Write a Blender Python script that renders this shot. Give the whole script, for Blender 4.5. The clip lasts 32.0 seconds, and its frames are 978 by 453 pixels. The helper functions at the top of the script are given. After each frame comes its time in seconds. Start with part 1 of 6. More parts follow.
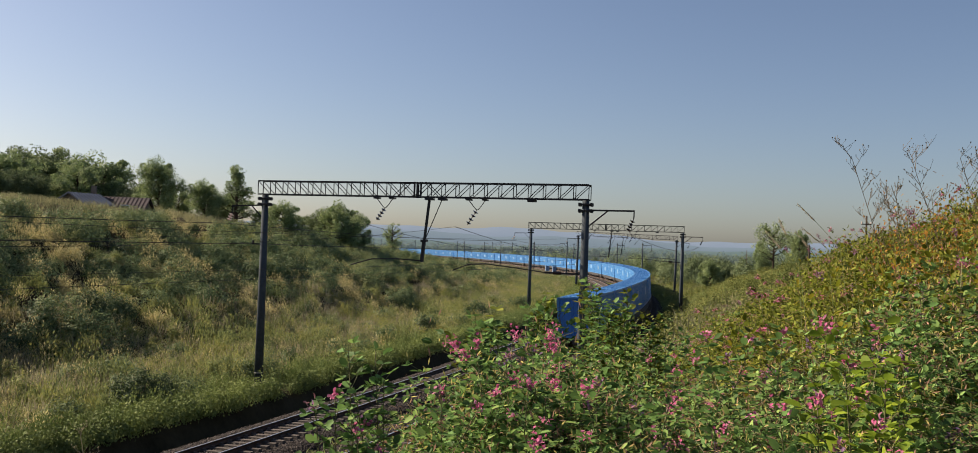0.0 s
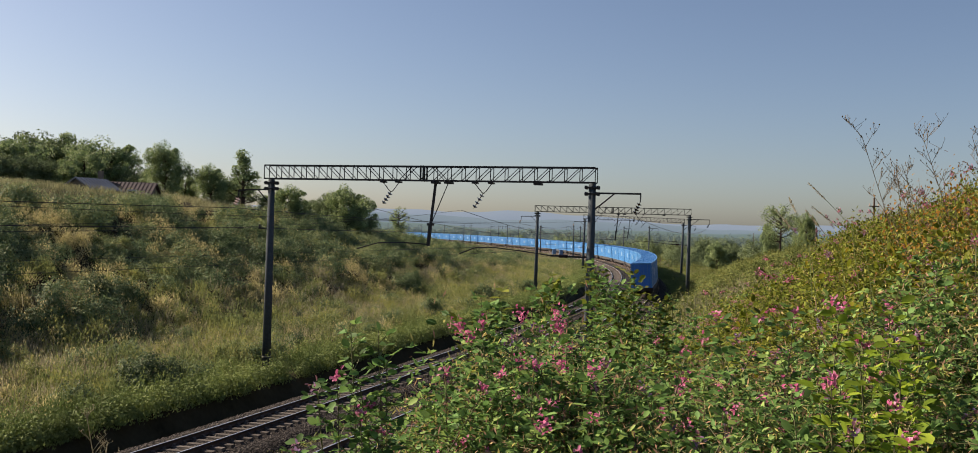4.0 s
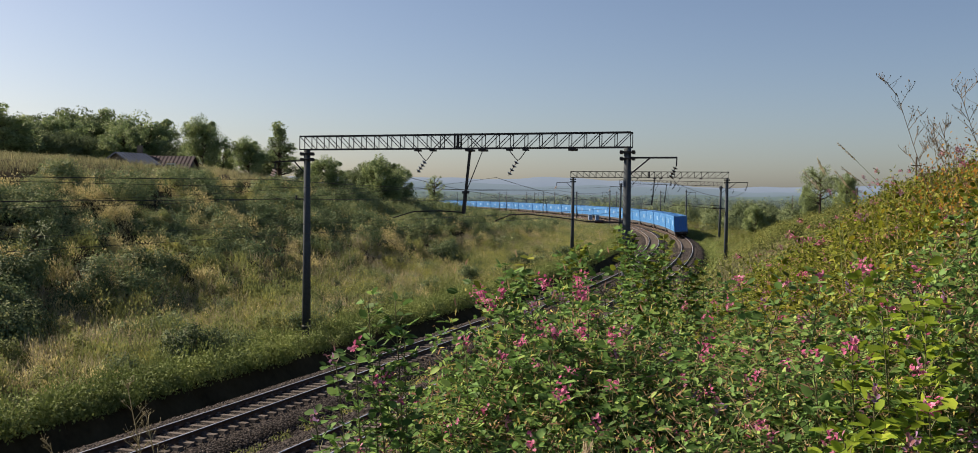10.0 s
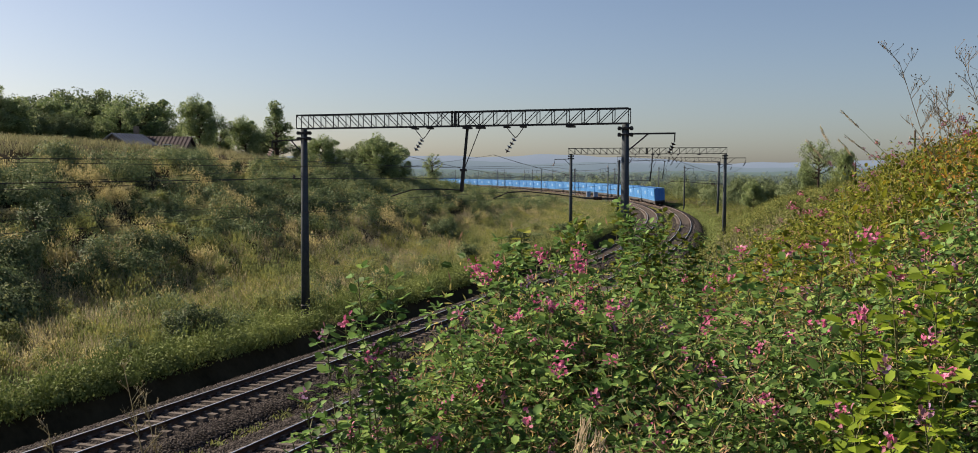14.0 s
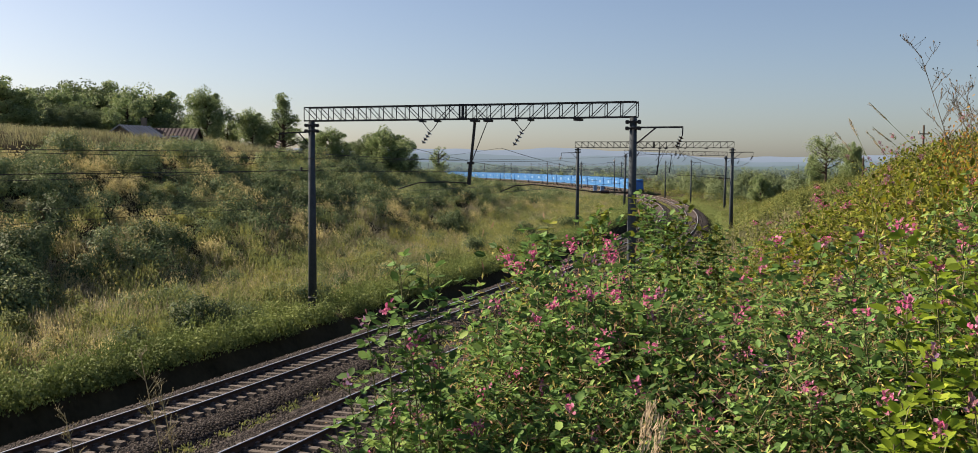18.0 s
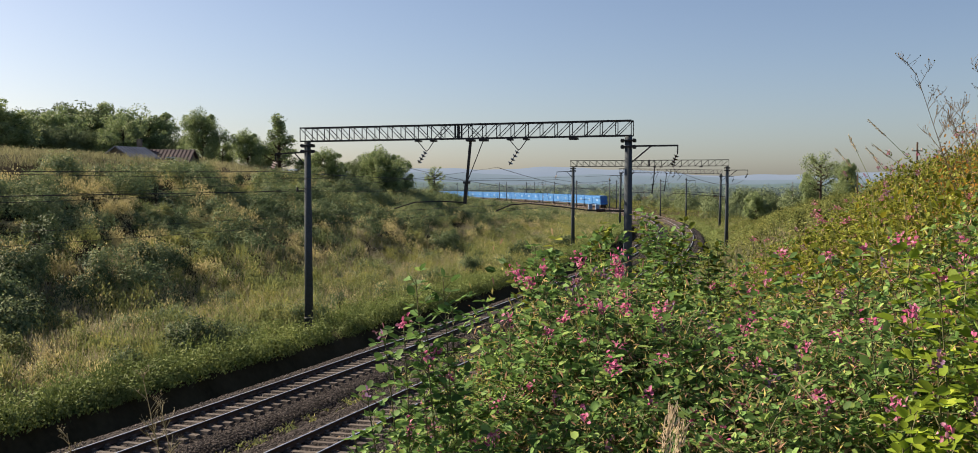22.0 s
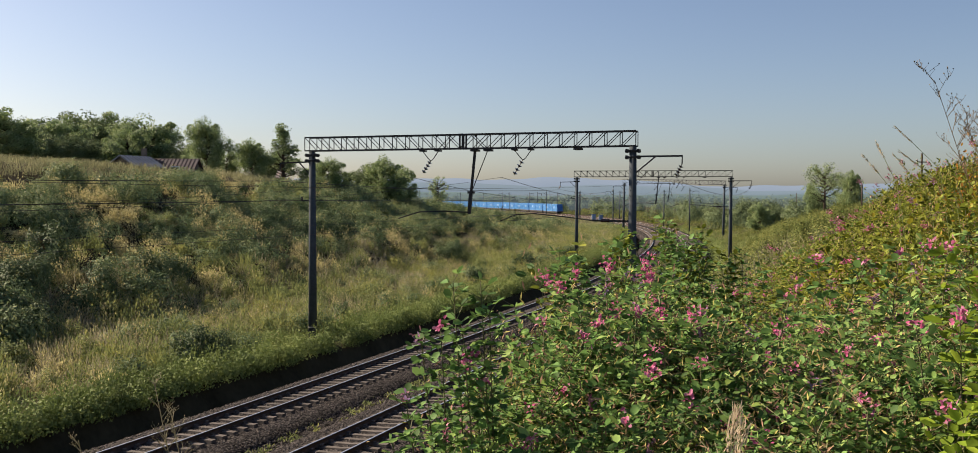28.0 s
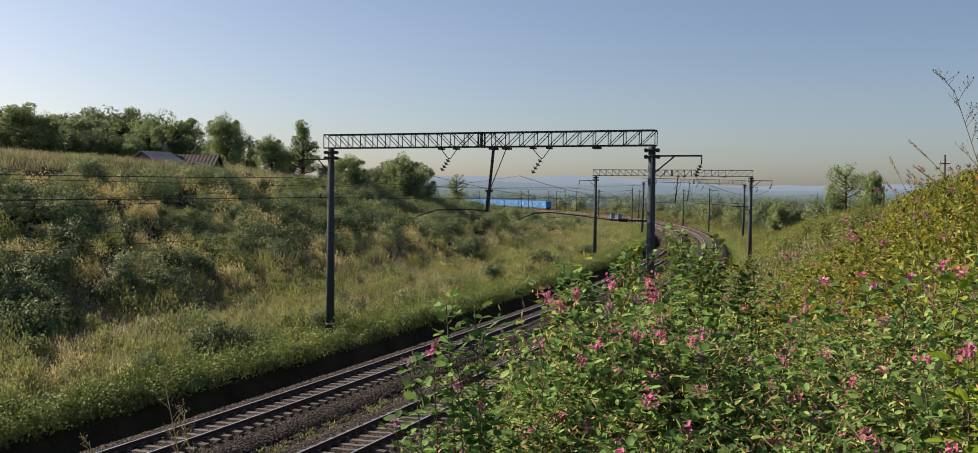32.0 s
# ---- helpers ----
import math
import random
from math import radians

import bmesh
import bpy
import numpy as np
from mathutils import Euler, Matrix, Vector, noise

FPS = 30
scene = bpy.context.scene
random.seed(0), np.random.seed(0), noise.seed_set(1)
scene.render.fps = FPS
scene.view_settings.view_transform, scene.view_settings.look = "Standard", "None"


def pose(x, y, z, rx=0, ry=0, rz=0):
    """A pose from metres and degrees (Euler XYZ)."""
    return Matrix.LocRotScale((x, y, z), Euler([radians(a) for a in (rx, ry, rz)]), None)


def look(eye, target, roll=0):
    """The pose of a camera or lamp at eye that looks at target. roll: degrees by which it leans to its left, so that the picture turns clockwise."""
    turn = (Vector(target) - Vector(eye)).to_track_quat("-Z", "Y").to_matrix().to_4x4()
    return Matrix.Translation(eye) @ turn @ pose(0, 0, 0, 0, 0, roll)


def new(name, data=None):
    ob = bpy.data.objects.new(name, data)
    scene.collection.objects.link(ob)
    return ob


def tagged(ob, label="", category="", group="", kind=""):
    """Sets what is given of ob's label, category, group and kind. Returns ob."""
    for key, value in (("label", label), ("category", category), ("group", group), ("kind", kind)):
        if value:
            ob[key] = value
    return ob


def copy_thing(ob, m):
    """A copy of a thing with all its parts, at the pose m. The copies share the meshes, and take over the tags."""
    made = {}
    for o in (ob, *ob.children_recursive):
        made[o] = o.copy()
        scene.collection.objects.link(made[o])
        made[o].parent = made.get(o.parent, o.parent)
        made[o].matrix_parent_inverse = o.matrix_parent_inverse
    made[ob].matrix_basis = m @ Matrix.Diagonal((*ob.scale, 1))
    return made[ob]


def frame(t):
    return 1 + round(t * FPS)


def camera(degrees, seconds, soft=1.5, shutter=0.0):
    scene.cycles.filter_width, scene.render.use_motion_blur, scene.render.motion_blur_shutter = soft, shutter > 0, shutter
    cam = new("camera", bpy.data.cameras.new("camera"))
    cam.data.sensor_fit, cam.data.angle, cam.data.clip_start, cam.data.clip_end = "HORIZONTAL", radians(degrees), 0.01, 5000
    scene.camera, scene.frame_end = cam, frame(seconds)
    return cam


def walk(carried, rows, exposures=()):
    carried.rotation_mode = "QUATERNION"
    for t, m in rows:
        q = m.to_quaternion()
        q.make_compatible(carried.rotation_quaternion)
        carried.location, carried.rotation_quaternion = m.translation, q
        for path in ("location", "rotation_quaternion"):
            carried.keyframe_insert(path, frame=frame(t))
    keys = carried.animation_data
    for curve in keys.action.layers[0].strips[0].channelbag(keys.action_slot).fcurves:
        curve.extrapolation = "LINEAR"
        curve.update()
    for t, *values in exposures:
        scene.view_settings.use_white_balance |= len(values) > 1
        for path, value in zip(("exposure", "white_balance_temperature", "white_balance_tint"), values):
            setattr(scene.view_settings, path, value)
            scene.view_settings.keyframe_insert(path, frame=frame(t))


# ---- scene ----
cam = camera(55.0, 32.0, soft=0.85)
PATH = [
    (0, (0.0767, 0.1558, 7.6231), (0.0777, 2.1554, 7.6636), 1.92),
    (0.5, (0.0727, 0.1577, 7.6219), (0.0738, 2.1573, 7.6625), 1.88),
    (1, (0.0724, 0.1613, 7.6199), (0.0711, 2.1610, 7.6587), 1.86),
    (1.5, (0.0744, 0.1693, 7.6210), (0.0622, 2.1689, 7.6562), 1.84),
    (2, (0.0759, 0.1750, 7.6205), (0.0605, 2.1747, 7.6521), 1.84),
    (2.5, (0.0771, 0.1812, 7.6188), (0.0620, 2.1809, 7.6442), 1.80),
    (3, (0.0807, 0.1853, 7.6185), (0.0683, 2.1852, 7.6380), 1.74),
    (3.5, (0.0797, 0.1861, 7.6171), (0.0688, 2.1860, 7.6299), 1.72),
    (5.5, (0.0814, 0.2105, 7.6106), (0.0637, 2.2103, 7.5860), 1.64),
    (6, (0.0812, 0.1967, 7.6098), (0.0593, 2.1962, 7.5733), 1.67),
    (6.5, (0.0800, 0.1957, 7.6046), (0.0561, 2.1949, 7.5550), 1.33),
    (7, (0.0796, 0.1983, 7.6024), (0.0587, 2.1970, 7.5314), 1.31),
    (7.5, (0.0828, 0.2041, 7.6086), (0.0591, 2.2024, 7.5300), 1.04),
    (8, (0.0937, 0.2118, 7.6121), (0.0635, 2.2101, 7.5353), 1.00),
    (8.5, (0.0991, 0.2136, 7.6099), (0.0424, 2.2113, 7.5340), 1.00),
    (9, (0.1074, 0.2075, 7.6152), (0.0247, 2.2046, 7.5481), 0.85),
    (9.5, (0.1144, 0.2059, 7.6160), (0.0261, 2.2029, 7.5509), 0.76),
    (10, (0.1132, 0.2076, 7.6169), (0.0264, 2.2046, 7.5505), 0.65),
    (10.5, (0.1088, 0.2234, 7.6147), (0.0221, 2.2204, 7.5469), 0.58),
    (11, (0.1017, 0.2400, 7.6162), (0.0155, 2.2368, 7.5425), 0.57),
    (11.5, (0.0951, 0.2399, 7.6151), (0.0101, 2.2365, 7.5354), 0.57),
    (12, (0.1039, 0.2381, 7.6148), (0.0213, 2.2348, 7.5350), 0.57),
    (12.5, (0.1128, 0.2628, 7.6067), (0.0296, 2.2590, 7.5141), 0.28),
    (13, (0.1210, 0.2708, 7.6041), (0.0355, 2.2666, 7.5072), 0.24),
    (13.5, (0.1290, 0.2735, 7.6051), (0.0437, 2.2690, 7.5023), 0.19),
    (14, (0.1186, 0.2610, 7.6028), (0.0355, 2.2561, 7.4894), 0.12),
    (14.5, (0.0910, 0.2373, 7.6026), (0.0083, 2.2316, 7.4769), 0.11),
    (16.5, (0.0734, 0.2258, 7.5974), (-0.0150, 2.2198, 7.4695), 0.35),
    (17, (0.0648, 0.2323, 7.5989), (-0.0278, 2.2261, 7.4711), 0.37),
    (17.5, (0.0643, 0.2417, 7.5974), (-0.0299, 2.2354, 7.4696), 0.37),
    (18, (0.0637, 0.2452, 7.5963), (-0.0319, 2.2388, 7.4685), 0.37),
    (18.5, (0.0626, 0.2467, 7.5985), (-0.0349, 2.2405, 7.4755), 0.25),
    (19, (0.0640, 0.2477, 7.5999), (-0.0335, 2.2416, 7.4769), 0.24),
    (19.5, (0.0588, 0.2476, 7.6009), (-0.0400, 2.2416, 7.4815), 0.21),
    (20, (0.0605, 0.2389, 7.6025), (-0.0389, 2.2330, 7.4854), 0.25),
    (20.5, (0.0655, 0.2412, 7.6011), (-0.0339, 2.2353, 7.4850), 0.12),
    (21, (0.0551, 0.2373, 7.6009), (-0.0436, 2.2317, 7.4879), 0.25),
    (21.5, (0.0431, 0.2240, 7.6036), (-0.0589, 2.2191, 7.5077), 0.13),
    (22, (0.0359, 0.2050, 7.5917), (-0.0506, 2.2013, 7.5049), 0.04),
    (22.5, (0.0281, 0.1939, 7.5906), (-0.0562, 2.1903, 7.5042), 0.03),
    (23, (0.0116, 0.1865, 7.5842), (-0.0738, 2.1827, 7.4965), 0.13),
    (23.5, (0.0098, 0.1862, 7.5852), (-0.0695, 2.1825, 7.4940), 0.12),
    (24, (0.0057, 0.1866, 7.6060), (-0.0112, 2.1845, 7.5167), 0.28),
    (24.5, (-0.0128, 0.1798, 7.6100), (-0.0325, 2.1781, 7.5298), 0.37),
    (25, (0.0125, 0.2007, 7.6020), (-0.0161, 2.1989, 7.5201), 0.42),
    (25.5, (0.0111, 0.1999, 7.5960), (-0.0460, 2.1976, 7.5187), 0.45),
    (27.5, (-0.0285, 0.2068, 7.5760), (-0.1225, 2.2029, 7.4918), 0.27),
    (28, (-0.0203, 0.2058, 7.5794), (-0.1135, 2.2025, 7.5142), 0.20),
    (28.5, (-0.0201, 0.2042, 7.5800), (-0.1307, 2.2003, 7.5222), 0.35),
    (29, (-0.0168, 0.2044, 7.5763), (-0.1289, 2.2004, 7.5193), 0.38),
    (29.5, (-0.0209, 0.2111, 7.5764), (-0.1345, 2.2070, 7.5189), 0.31),
    (30, (-0.0159, 0.2193, 7.5782), (-0.1318, 2.2150, 7.5186), 0.32),
    (30.5, (0.0112, 0.2459, 7.6138), (-0.1070, 2.2415, 7.5540), 0.28),
    (31, (0.0233, 0.2560, 7.6227), (-0.1009, 2.2512, 7.5591), 0.29),
    (31.5, (0.0179, 0.2514, 7.6191), (-0.1076, 2.2463, 7.5517), 0.29),
    (32, (0.0153, 0.2486, 7.6171), (-0.1174, 2.2429, 7.5467), 0.64),
]
walk(cam, [(t, look(eye, target, roll)) for t, eye, target, roll in PATH], [(t, e, 7100, 16) for t, e in ((0, 1.02), (14, 1.04), (17, 1.18), (21, 1.24), (23, 1.22), (25, 1.16), (28, 1.2), (30, 1.15), (32, 1.1))])

# ---- world, sun ----
SUN_AZ, SUN_EL = -69.0, 32.0          # degrees: bearing from the y axis (left is negative), height
world = bpy.data.worlds.new("sky")
scene.world = world
world.use_nodes = True
wn = world.node_tree
sky = wn.nodes.new("ShaderNodeTexSky")
sky.sky_type = "NISHITA"
sky.sun_disc = False
sky.sun_elevation = radians(SUN_EL)
sky.sun_rotation = radians(SUN_AZ)
sky.air_density, sky.dust_density, sky.ozone_density = 0.85, 1.3, 3.2
wn.links.new(sky.outputs["Color"], wn.nodes["Background"].inputs["Color"])
wn.nodes["Background"].inputs["Strength"].default_value = 0.0555
sun = new("sun", bpy.data.lights.new("sun", "SUN"))
sun.data.energy, sun.data.angle, sun.data.color = 5.0, radians(0.6), (1.0, 0.9, 0.74)
sd = Vector((math.sin(radians(SUN_AZ)) * math.cos(radians(SUN_EL)), math.cos(radians(SUN_AZ)) * math.cos(radians(SUN_EL)), math.sin(radians(SUN_EL))))
sun.matrix_world = look(sd * 100, (0, 0, 0))


# ---- materials ----
def material(name, colour, rough=0.8, metal=0.0, vary=0.25, scale=6.0, other=None, bump=0.0, bump_scale=60.0, random_by=None, translucent=0.0, spread=0.3, gloss=0.07):
    """Colour varied by two noises, and by piece where random_by is 'object' or 'island'."""
    m = bpy.data.materials.new(name)
    m.use_nodes = True
    nt = m.node_tree
    b = nt.nodes["Principled BSDF"]
    b.inputs["Roughness"].default_value, b.inputs["Metallic"].default_value = rough, metal
    if rough >= 0.9:
        b.inputs["Specular IOR Level"].default_value = 0.06
    co = nt.nodes.new("ShaderNodeTexCoord")
    n1, n2 = nt.nodes.new("ShaderNodeTexNoise"), nt.nodes.new("ShaderNodeTexNoise")
    for n, s in ((n1, scale), (n2, scale * 9)):
        n.inputs["Scale"].default_value, n.inputs["Detail"].default_value = s, 5
        nt.links.new(co.outputs["Object"], n.inputs["Vector"])
    add = nt.nodes.new("ShaderNodeMath")
    add.operation = "MULTIPLY_ADD"
    nt.links.new(n2.outputs["Fac"], add.inputs[0])
    add.inputs[1].default_value = 0.5
    nt.links.new(n1.outputs["Fac"], add.inputs[2])
    fac = add.outputs[0]
    if random_by:
        info = nt.nodes.new("ShaderNodeObjectInfo" if random_by == "object" else "ShaderNodeNewGeometry")
        mul = nt.nodes.new("ShaderNodeMath")
        mul.operation = "MULTIPLY_ADD"
        nt.links.new(info.outputs["Random" if random_by == "object" else "Random Per Island"], mul.inputs[0])
        mul.inputs[1].default_value = spread
        sub = nt.nodes.new("ShaderNodeMath")
        sub.operation = "SUBTRACT"
        nt.links.new(fac, sub.inputs[0])
        sub.inputs[1].default_value = spread * 0.5
        nt.links.new(sub.outputs[0], mul.inputs[2])
        fac = mul.outputs[0]
    ramp = nt.nodes.new("ShaderNodeValToRGB")
    a = tuple(c * (1 - vary) for c in colour)
    z = other or tuple(min(1, c * (1 + vary)) for c in colour)
    e = ramp.color_ramp.elements
    e[0].position, e[0].color = 0.45, (*a, 1)
    e[1].position, e[1].color = 1.0, (*z, 1)
    mid = e.new(0.72)
    mid.color = (*colour, 1)
    nt.links.new(fac, ramp.inputs["Fac"])
    nt.links.new(ramp.outputs["Color"], b.inputs["Base Color"])
    if bump:
        n3, bp = nt.nodes.new("ShaderNodeTexNoise"), nt.nodes.new("ShaderNodeBump")
        n3.inputs["Scale"].default_value, n3.inputs["Detail"].default_value = bump_scale, 4
        nt.links.new(co.outputs["Object"], n3.inputs["Vector"])
        nt.links.new(n3.outputs["Fac"], bp.inputs["Height"])
        bp.inputs["Strength"].default_value, bp.inputs["Distance"].default_value = bump, 0.03
        nt.links.new(bp.outputs["Normal"], b.inputs["Normal"])
    if translucent:
        b.inputs["Specular IOR Level"].default_value = gloss
        tr, mix = nt.nodes.new("ShaderNodeBsdfTranslucent"), nt.nodes.new("ShaderNodeMixShader")
        nt.links.new(ramp.outputs["Color"], tr.inputs["Color"])
        mix.inputs["Fac"].default_value = translucent
        nt.links.new(b.outputs["BSDF"], mix.inputs[1])
        nt.links.new(tr.outputs["BSDF"], mix.inputs[2])
        nt.links.new(mix.outputs["Shader"], nt.nodes["Material Output"].inputs["Surface"])
    return m


M = {}
M["soil"] = material("soil", (0.045, 0.0372, 0.0204), 0.95, vary=0.45, scale=0.5, other=(0.066, 0.054, 0.03), bump=0.6, bump_scale=9)
M["ballast"] = material("ballast", (0.06, 0.05, 0.046), 0.95, vary=0.5, scale=2.0, other=(0.1, 0.086, 0.078), bump=0.6, bump_scale=25)


def stony(m, size, dark, light):
    """Breaks a surface into crushed stones: cells of their own tone, with dark gaps and relief."""
    nt = m.node_tree
    b = nt.nodes["Principled BSDF"]
    co, vo = nt.nodes.new("ShaderNodeTexCoord"), nt.nodes.new("ShaderNodeTexVoronoi")
    vo.inputs["Scale"].default_value = 1 / size
    nt.links.new(co.outputs["Object"], vo.inputs["Vector"])
    tone, gap, mul, bp = (nt.nodes.new("ShaderNode" + k) for k in ("ValToRGB", "ValToRGB", "Mix", "Bump"))
    tone.color_ramp.elements[0].color, tone.color_ramp.elements[1].color = (*dark, 1), (*light, 1)
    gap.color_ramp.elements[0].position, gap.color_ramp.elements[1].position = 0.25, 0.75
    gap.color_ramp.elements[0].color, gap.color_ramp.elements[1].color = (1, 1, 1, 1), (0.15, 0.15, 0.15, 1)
    sep = nt.nodes.new("ShaderNodeSeparateColor")
    nt.links.new(vo.outputs["Color"], sep.inputs["Color"])
    nt.links.new(sep.outputs["Red"], tone.inputs["Fac"])
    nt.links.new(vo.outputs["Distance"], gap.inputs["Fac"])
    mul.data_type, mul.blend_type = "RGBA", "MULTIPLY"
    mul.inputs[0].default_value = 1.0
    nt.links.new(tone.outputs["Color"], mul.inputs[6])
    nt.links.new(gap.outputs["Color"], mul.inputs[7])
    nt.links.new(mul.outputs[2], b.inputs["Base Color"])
    bp.invert = True
    bp.inputs["Strength"].default_value, bp.inputs["Distance"].default_value = 0.9, size * 0.7
    nt.links.new(vo.outputs["Distance"], bp.inputs["Height"])
    nt.links.new(bp.outputs["Normal"], b.inputs["Normal"])


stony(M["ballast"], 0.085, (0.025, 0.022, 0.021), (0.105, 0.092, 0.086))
M["stone"] = material("stone", (0.075, 0.066, 0.061), 0.9, vary=0.5, scale=3.0, random_by="island", spread=0.7)
M["rail_side"] = material("rail_side", (0.0693, 0.0423, 0.0308), 0.8, metal=0.2, vary=0.3, scale=5)
M["rail_top"] = material("rail_top", (0.75, 0.74, 0.73), 0.35, metal=1.0, vary=0.1, scale=8)
M["sleeper"] = material("sleeper", (0.1, 0.088, 0.08), 0.9, vary=0.35, scale=4, random_by="object", bump=0.3)
M["concrete"] = material("concrete", (0.06, 0.072, 0.082), 0.9, vary=0.2, scale=6)
M["band_paint"] = material("band_paint", (0.1694, 0.1694, 0.1694), 0.8, vary=0.3, scale=4)
M["steel"] = material("steel", (0.0154, 0.0146, 0.0146), 0.7, metal=0.0, vary=0.35, scale=4)
M["insulator"] = material("insulator", (0.0231, 0.0115, 0.0084), 0.25, vary=0.2, scale=6)
M["insulator_white"] = material("insulator_white", (0.462, 0.3465, 0.2772), 0.3, vary=0.2, scale=6)
M["wire"] = material("wire", (0.0385, 0.0347, 0.0308), 0.6, metal=0.4, vary=0.2)
M["blue_paint"] = material("blue_paint", (0.04, 0.185, 0.43), 0.42, vary=0.12, scale=0.7, random_by="object", spread=0.25)
M["blue_door"] = material("blue_door", (0.02, 0.16, 0.52), 0.45, vary=0.12, scale=0.7)
M["white_paint"] = material("white_paint", (0.5544, 0.5775, 0.6006), 0.5, vary=0.08, scale=2)
M["emblem_paint"] = material("emblem_paint", (0.15, 0.28, 0.47), 0.5, vary=0.25, scale=1.5, random_by="object", spread=0.4)
M["galvanised"] = material("galvanised", (0.308, 0.3234, 0.3388), 0.45, metal=0.8, vary=0.2, scale=5)
M["wagon_steel"] = material("wagon_steel", (0.0385, 0.0347, 0.0347), 0.75, vary=0.35, scale=2)
M["cabinet_paint"] = material("cabinet_paint", (0.14, 0.22, 0.34), 0.6, vary=0.2, scale=2)
M["bark"] = material("bark", (0.0655, 0.0501, 0.0385), 0.95, vary=0.4, scale=3, bump=0.6)
M["twig"] = material("twig", (0.114, 0.0851, 0.0525), 0.9, vary=0.35, scale=3)
M["stem"] = material("stem", (0.1001, 0.1001, 0.0385), 0.8, vary=0.35, scale=9)
M["tree_leaf"] = material("tree_leaf", (0.185, 0.255, 0.115), 0.6, vary=0.4, scale=0.35, other=(0.32, 0.375, 0.165), random_by="island", translucent=0.3, gloss=0.15)
M["forest_leaf"] = material("forest_leaf", (0.128, 0.171, 0.085), 0.75, vary=0.35, scale=0.03, other=(0.201, 0.244, 0.116), random_by="island", translucent=0.2)
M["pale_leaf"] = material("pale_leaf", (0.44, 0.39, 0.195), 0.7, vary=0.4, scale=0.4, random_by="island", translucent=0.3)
M["bush_leaf"] = material("bush_leaf", (0.15, 0.285, 0.085), 0.6, vary=0.55, scale=1.2, other=(0.275, 0.39, 0.11), random_by="island", translucent=0.36, spread=0.8, gloss=0.1)
M["bush_leaf_warm"] = material("bush_leaf_warm", (0.17, 0.21, 0.032), 0.6, vary=0.6, scale=1.2, other=(0.27, 0.285, 0.05), random_by="island", translucent=0.35, spread=0.9, gloss=0.1)
M["soft_leaf"] = material("soft_leaf", (0.21, 0.31, 0.035), 0.6, vary=0.45, scale=1.2, other=(0.33, 0.41, 0.05), random_by="island", translucent=0.4, spread=0.7, gloss=0.1)
M["bush_leaf_yellow"] = material("bush_leaf_yellow", (0.1309, 0.154, 0.0154), 0.5, vary=0.4, scale=1.0, other=(0.2464, 0.2002, 0.0231), random_by="island", translucent=0.4, spread=0.6)
M["autumn_leaf"] = material("autumn_leaf", (0.34, 0.16, 0.03), 0.6, vary=0.4, scale=1.0, other=(0.4, 0.25, 0.05), random_by="island", translucent=0.4, spread=0.6)
M["blossom"] = material("blossom", (0.56, 0.13, 0.27), 0.55, vary=0.3, scale=6, other=(0.62, 0.28, 0.4), random_by="island", translucent=0.35, spread=0.6)
M["faded_blossom"] = material("faded_blossom", (0.3234, 0.154, 0.1694), 0.7, vary=0.4, scale=6, other=(0.2618, 0.1694, 0.2926), random_by="island", translucent=0.3, spread=0.6)
M["seed_pod"] = material("seed_pod", (0.42, 0.25, 0.17), 0.8, vary=0.5, scale=5, other=(0.42, 0.37, 0.12), random_by="island", translucent=0.3, spread=0.8)
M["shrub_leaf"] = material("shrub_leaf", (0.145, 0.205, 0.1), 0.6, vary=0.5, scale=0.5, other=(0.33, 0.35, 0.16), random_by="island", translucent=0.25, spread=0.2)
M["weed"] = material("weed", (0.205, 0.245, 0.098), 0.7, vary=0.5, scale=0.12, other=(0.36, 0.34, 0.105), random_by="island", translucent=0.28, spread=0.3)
M["dark_leaf"] = material("dark_leaf", (0.095, 0.135, 0.065), 0.6, vary=0.5, scale=0.5, other=(0.19, 0.24, 0.12), random_by="island", translucent=0.15, spread=0.25)
M["bank_leaf"] = material("bank_leaf", (0.135, 0.1665, 0.0495), 0.65, vary=0.5, scale=0.3, other=(0.243, 0.243, 0.0765), random_by="island", translucent=0.28, spread=0.4)
M["edge_weed"] = material("edge_weed", (0.16, 0.212, 0.072), 0.65, vary=0.45, scale=0.3, other=(0.265, 0.31, 0.1), random_by="island", translucent=0.18, spread=0.12)
M["dry_grass"] = material("dry_grass", (0.215, 0.222, 0.12), 0.8, vary=0.5, scale=0.1, other=(0.32, 0.3, 0.165), random_by="island", translucent=0.3, spread=0.5)
M["seed_grass"] = material("seed_grass", (0.315, 0.285, 0.19), 0.8, vary=0.3, scale=2, random_by="island", translucent=0.3)
M["seed_head"] = material("seed_head", (0.5, 0.41, 0.29), 0.8, vary=0.25, scale=4, random_by="island", translucent=0.35)
M["roof"] = material("roof", (0.0368, 0.0234, 0.0263), 0.85, vary=0.4, scale=0.8)
M["roof_pale"] = material("roof_pale", (0.12, 0.14, 0.175), 0.6, vary=0.25, scale=0.8)
M["house_wall"] = material("house_wall", (0.154, 0.1309, 0.1078), 0.9, vary=0.3, scale=1.0)
M["glass"] = material("glass", (0.0231, 0.027, 0.0308), 0.1, vary=0.1)


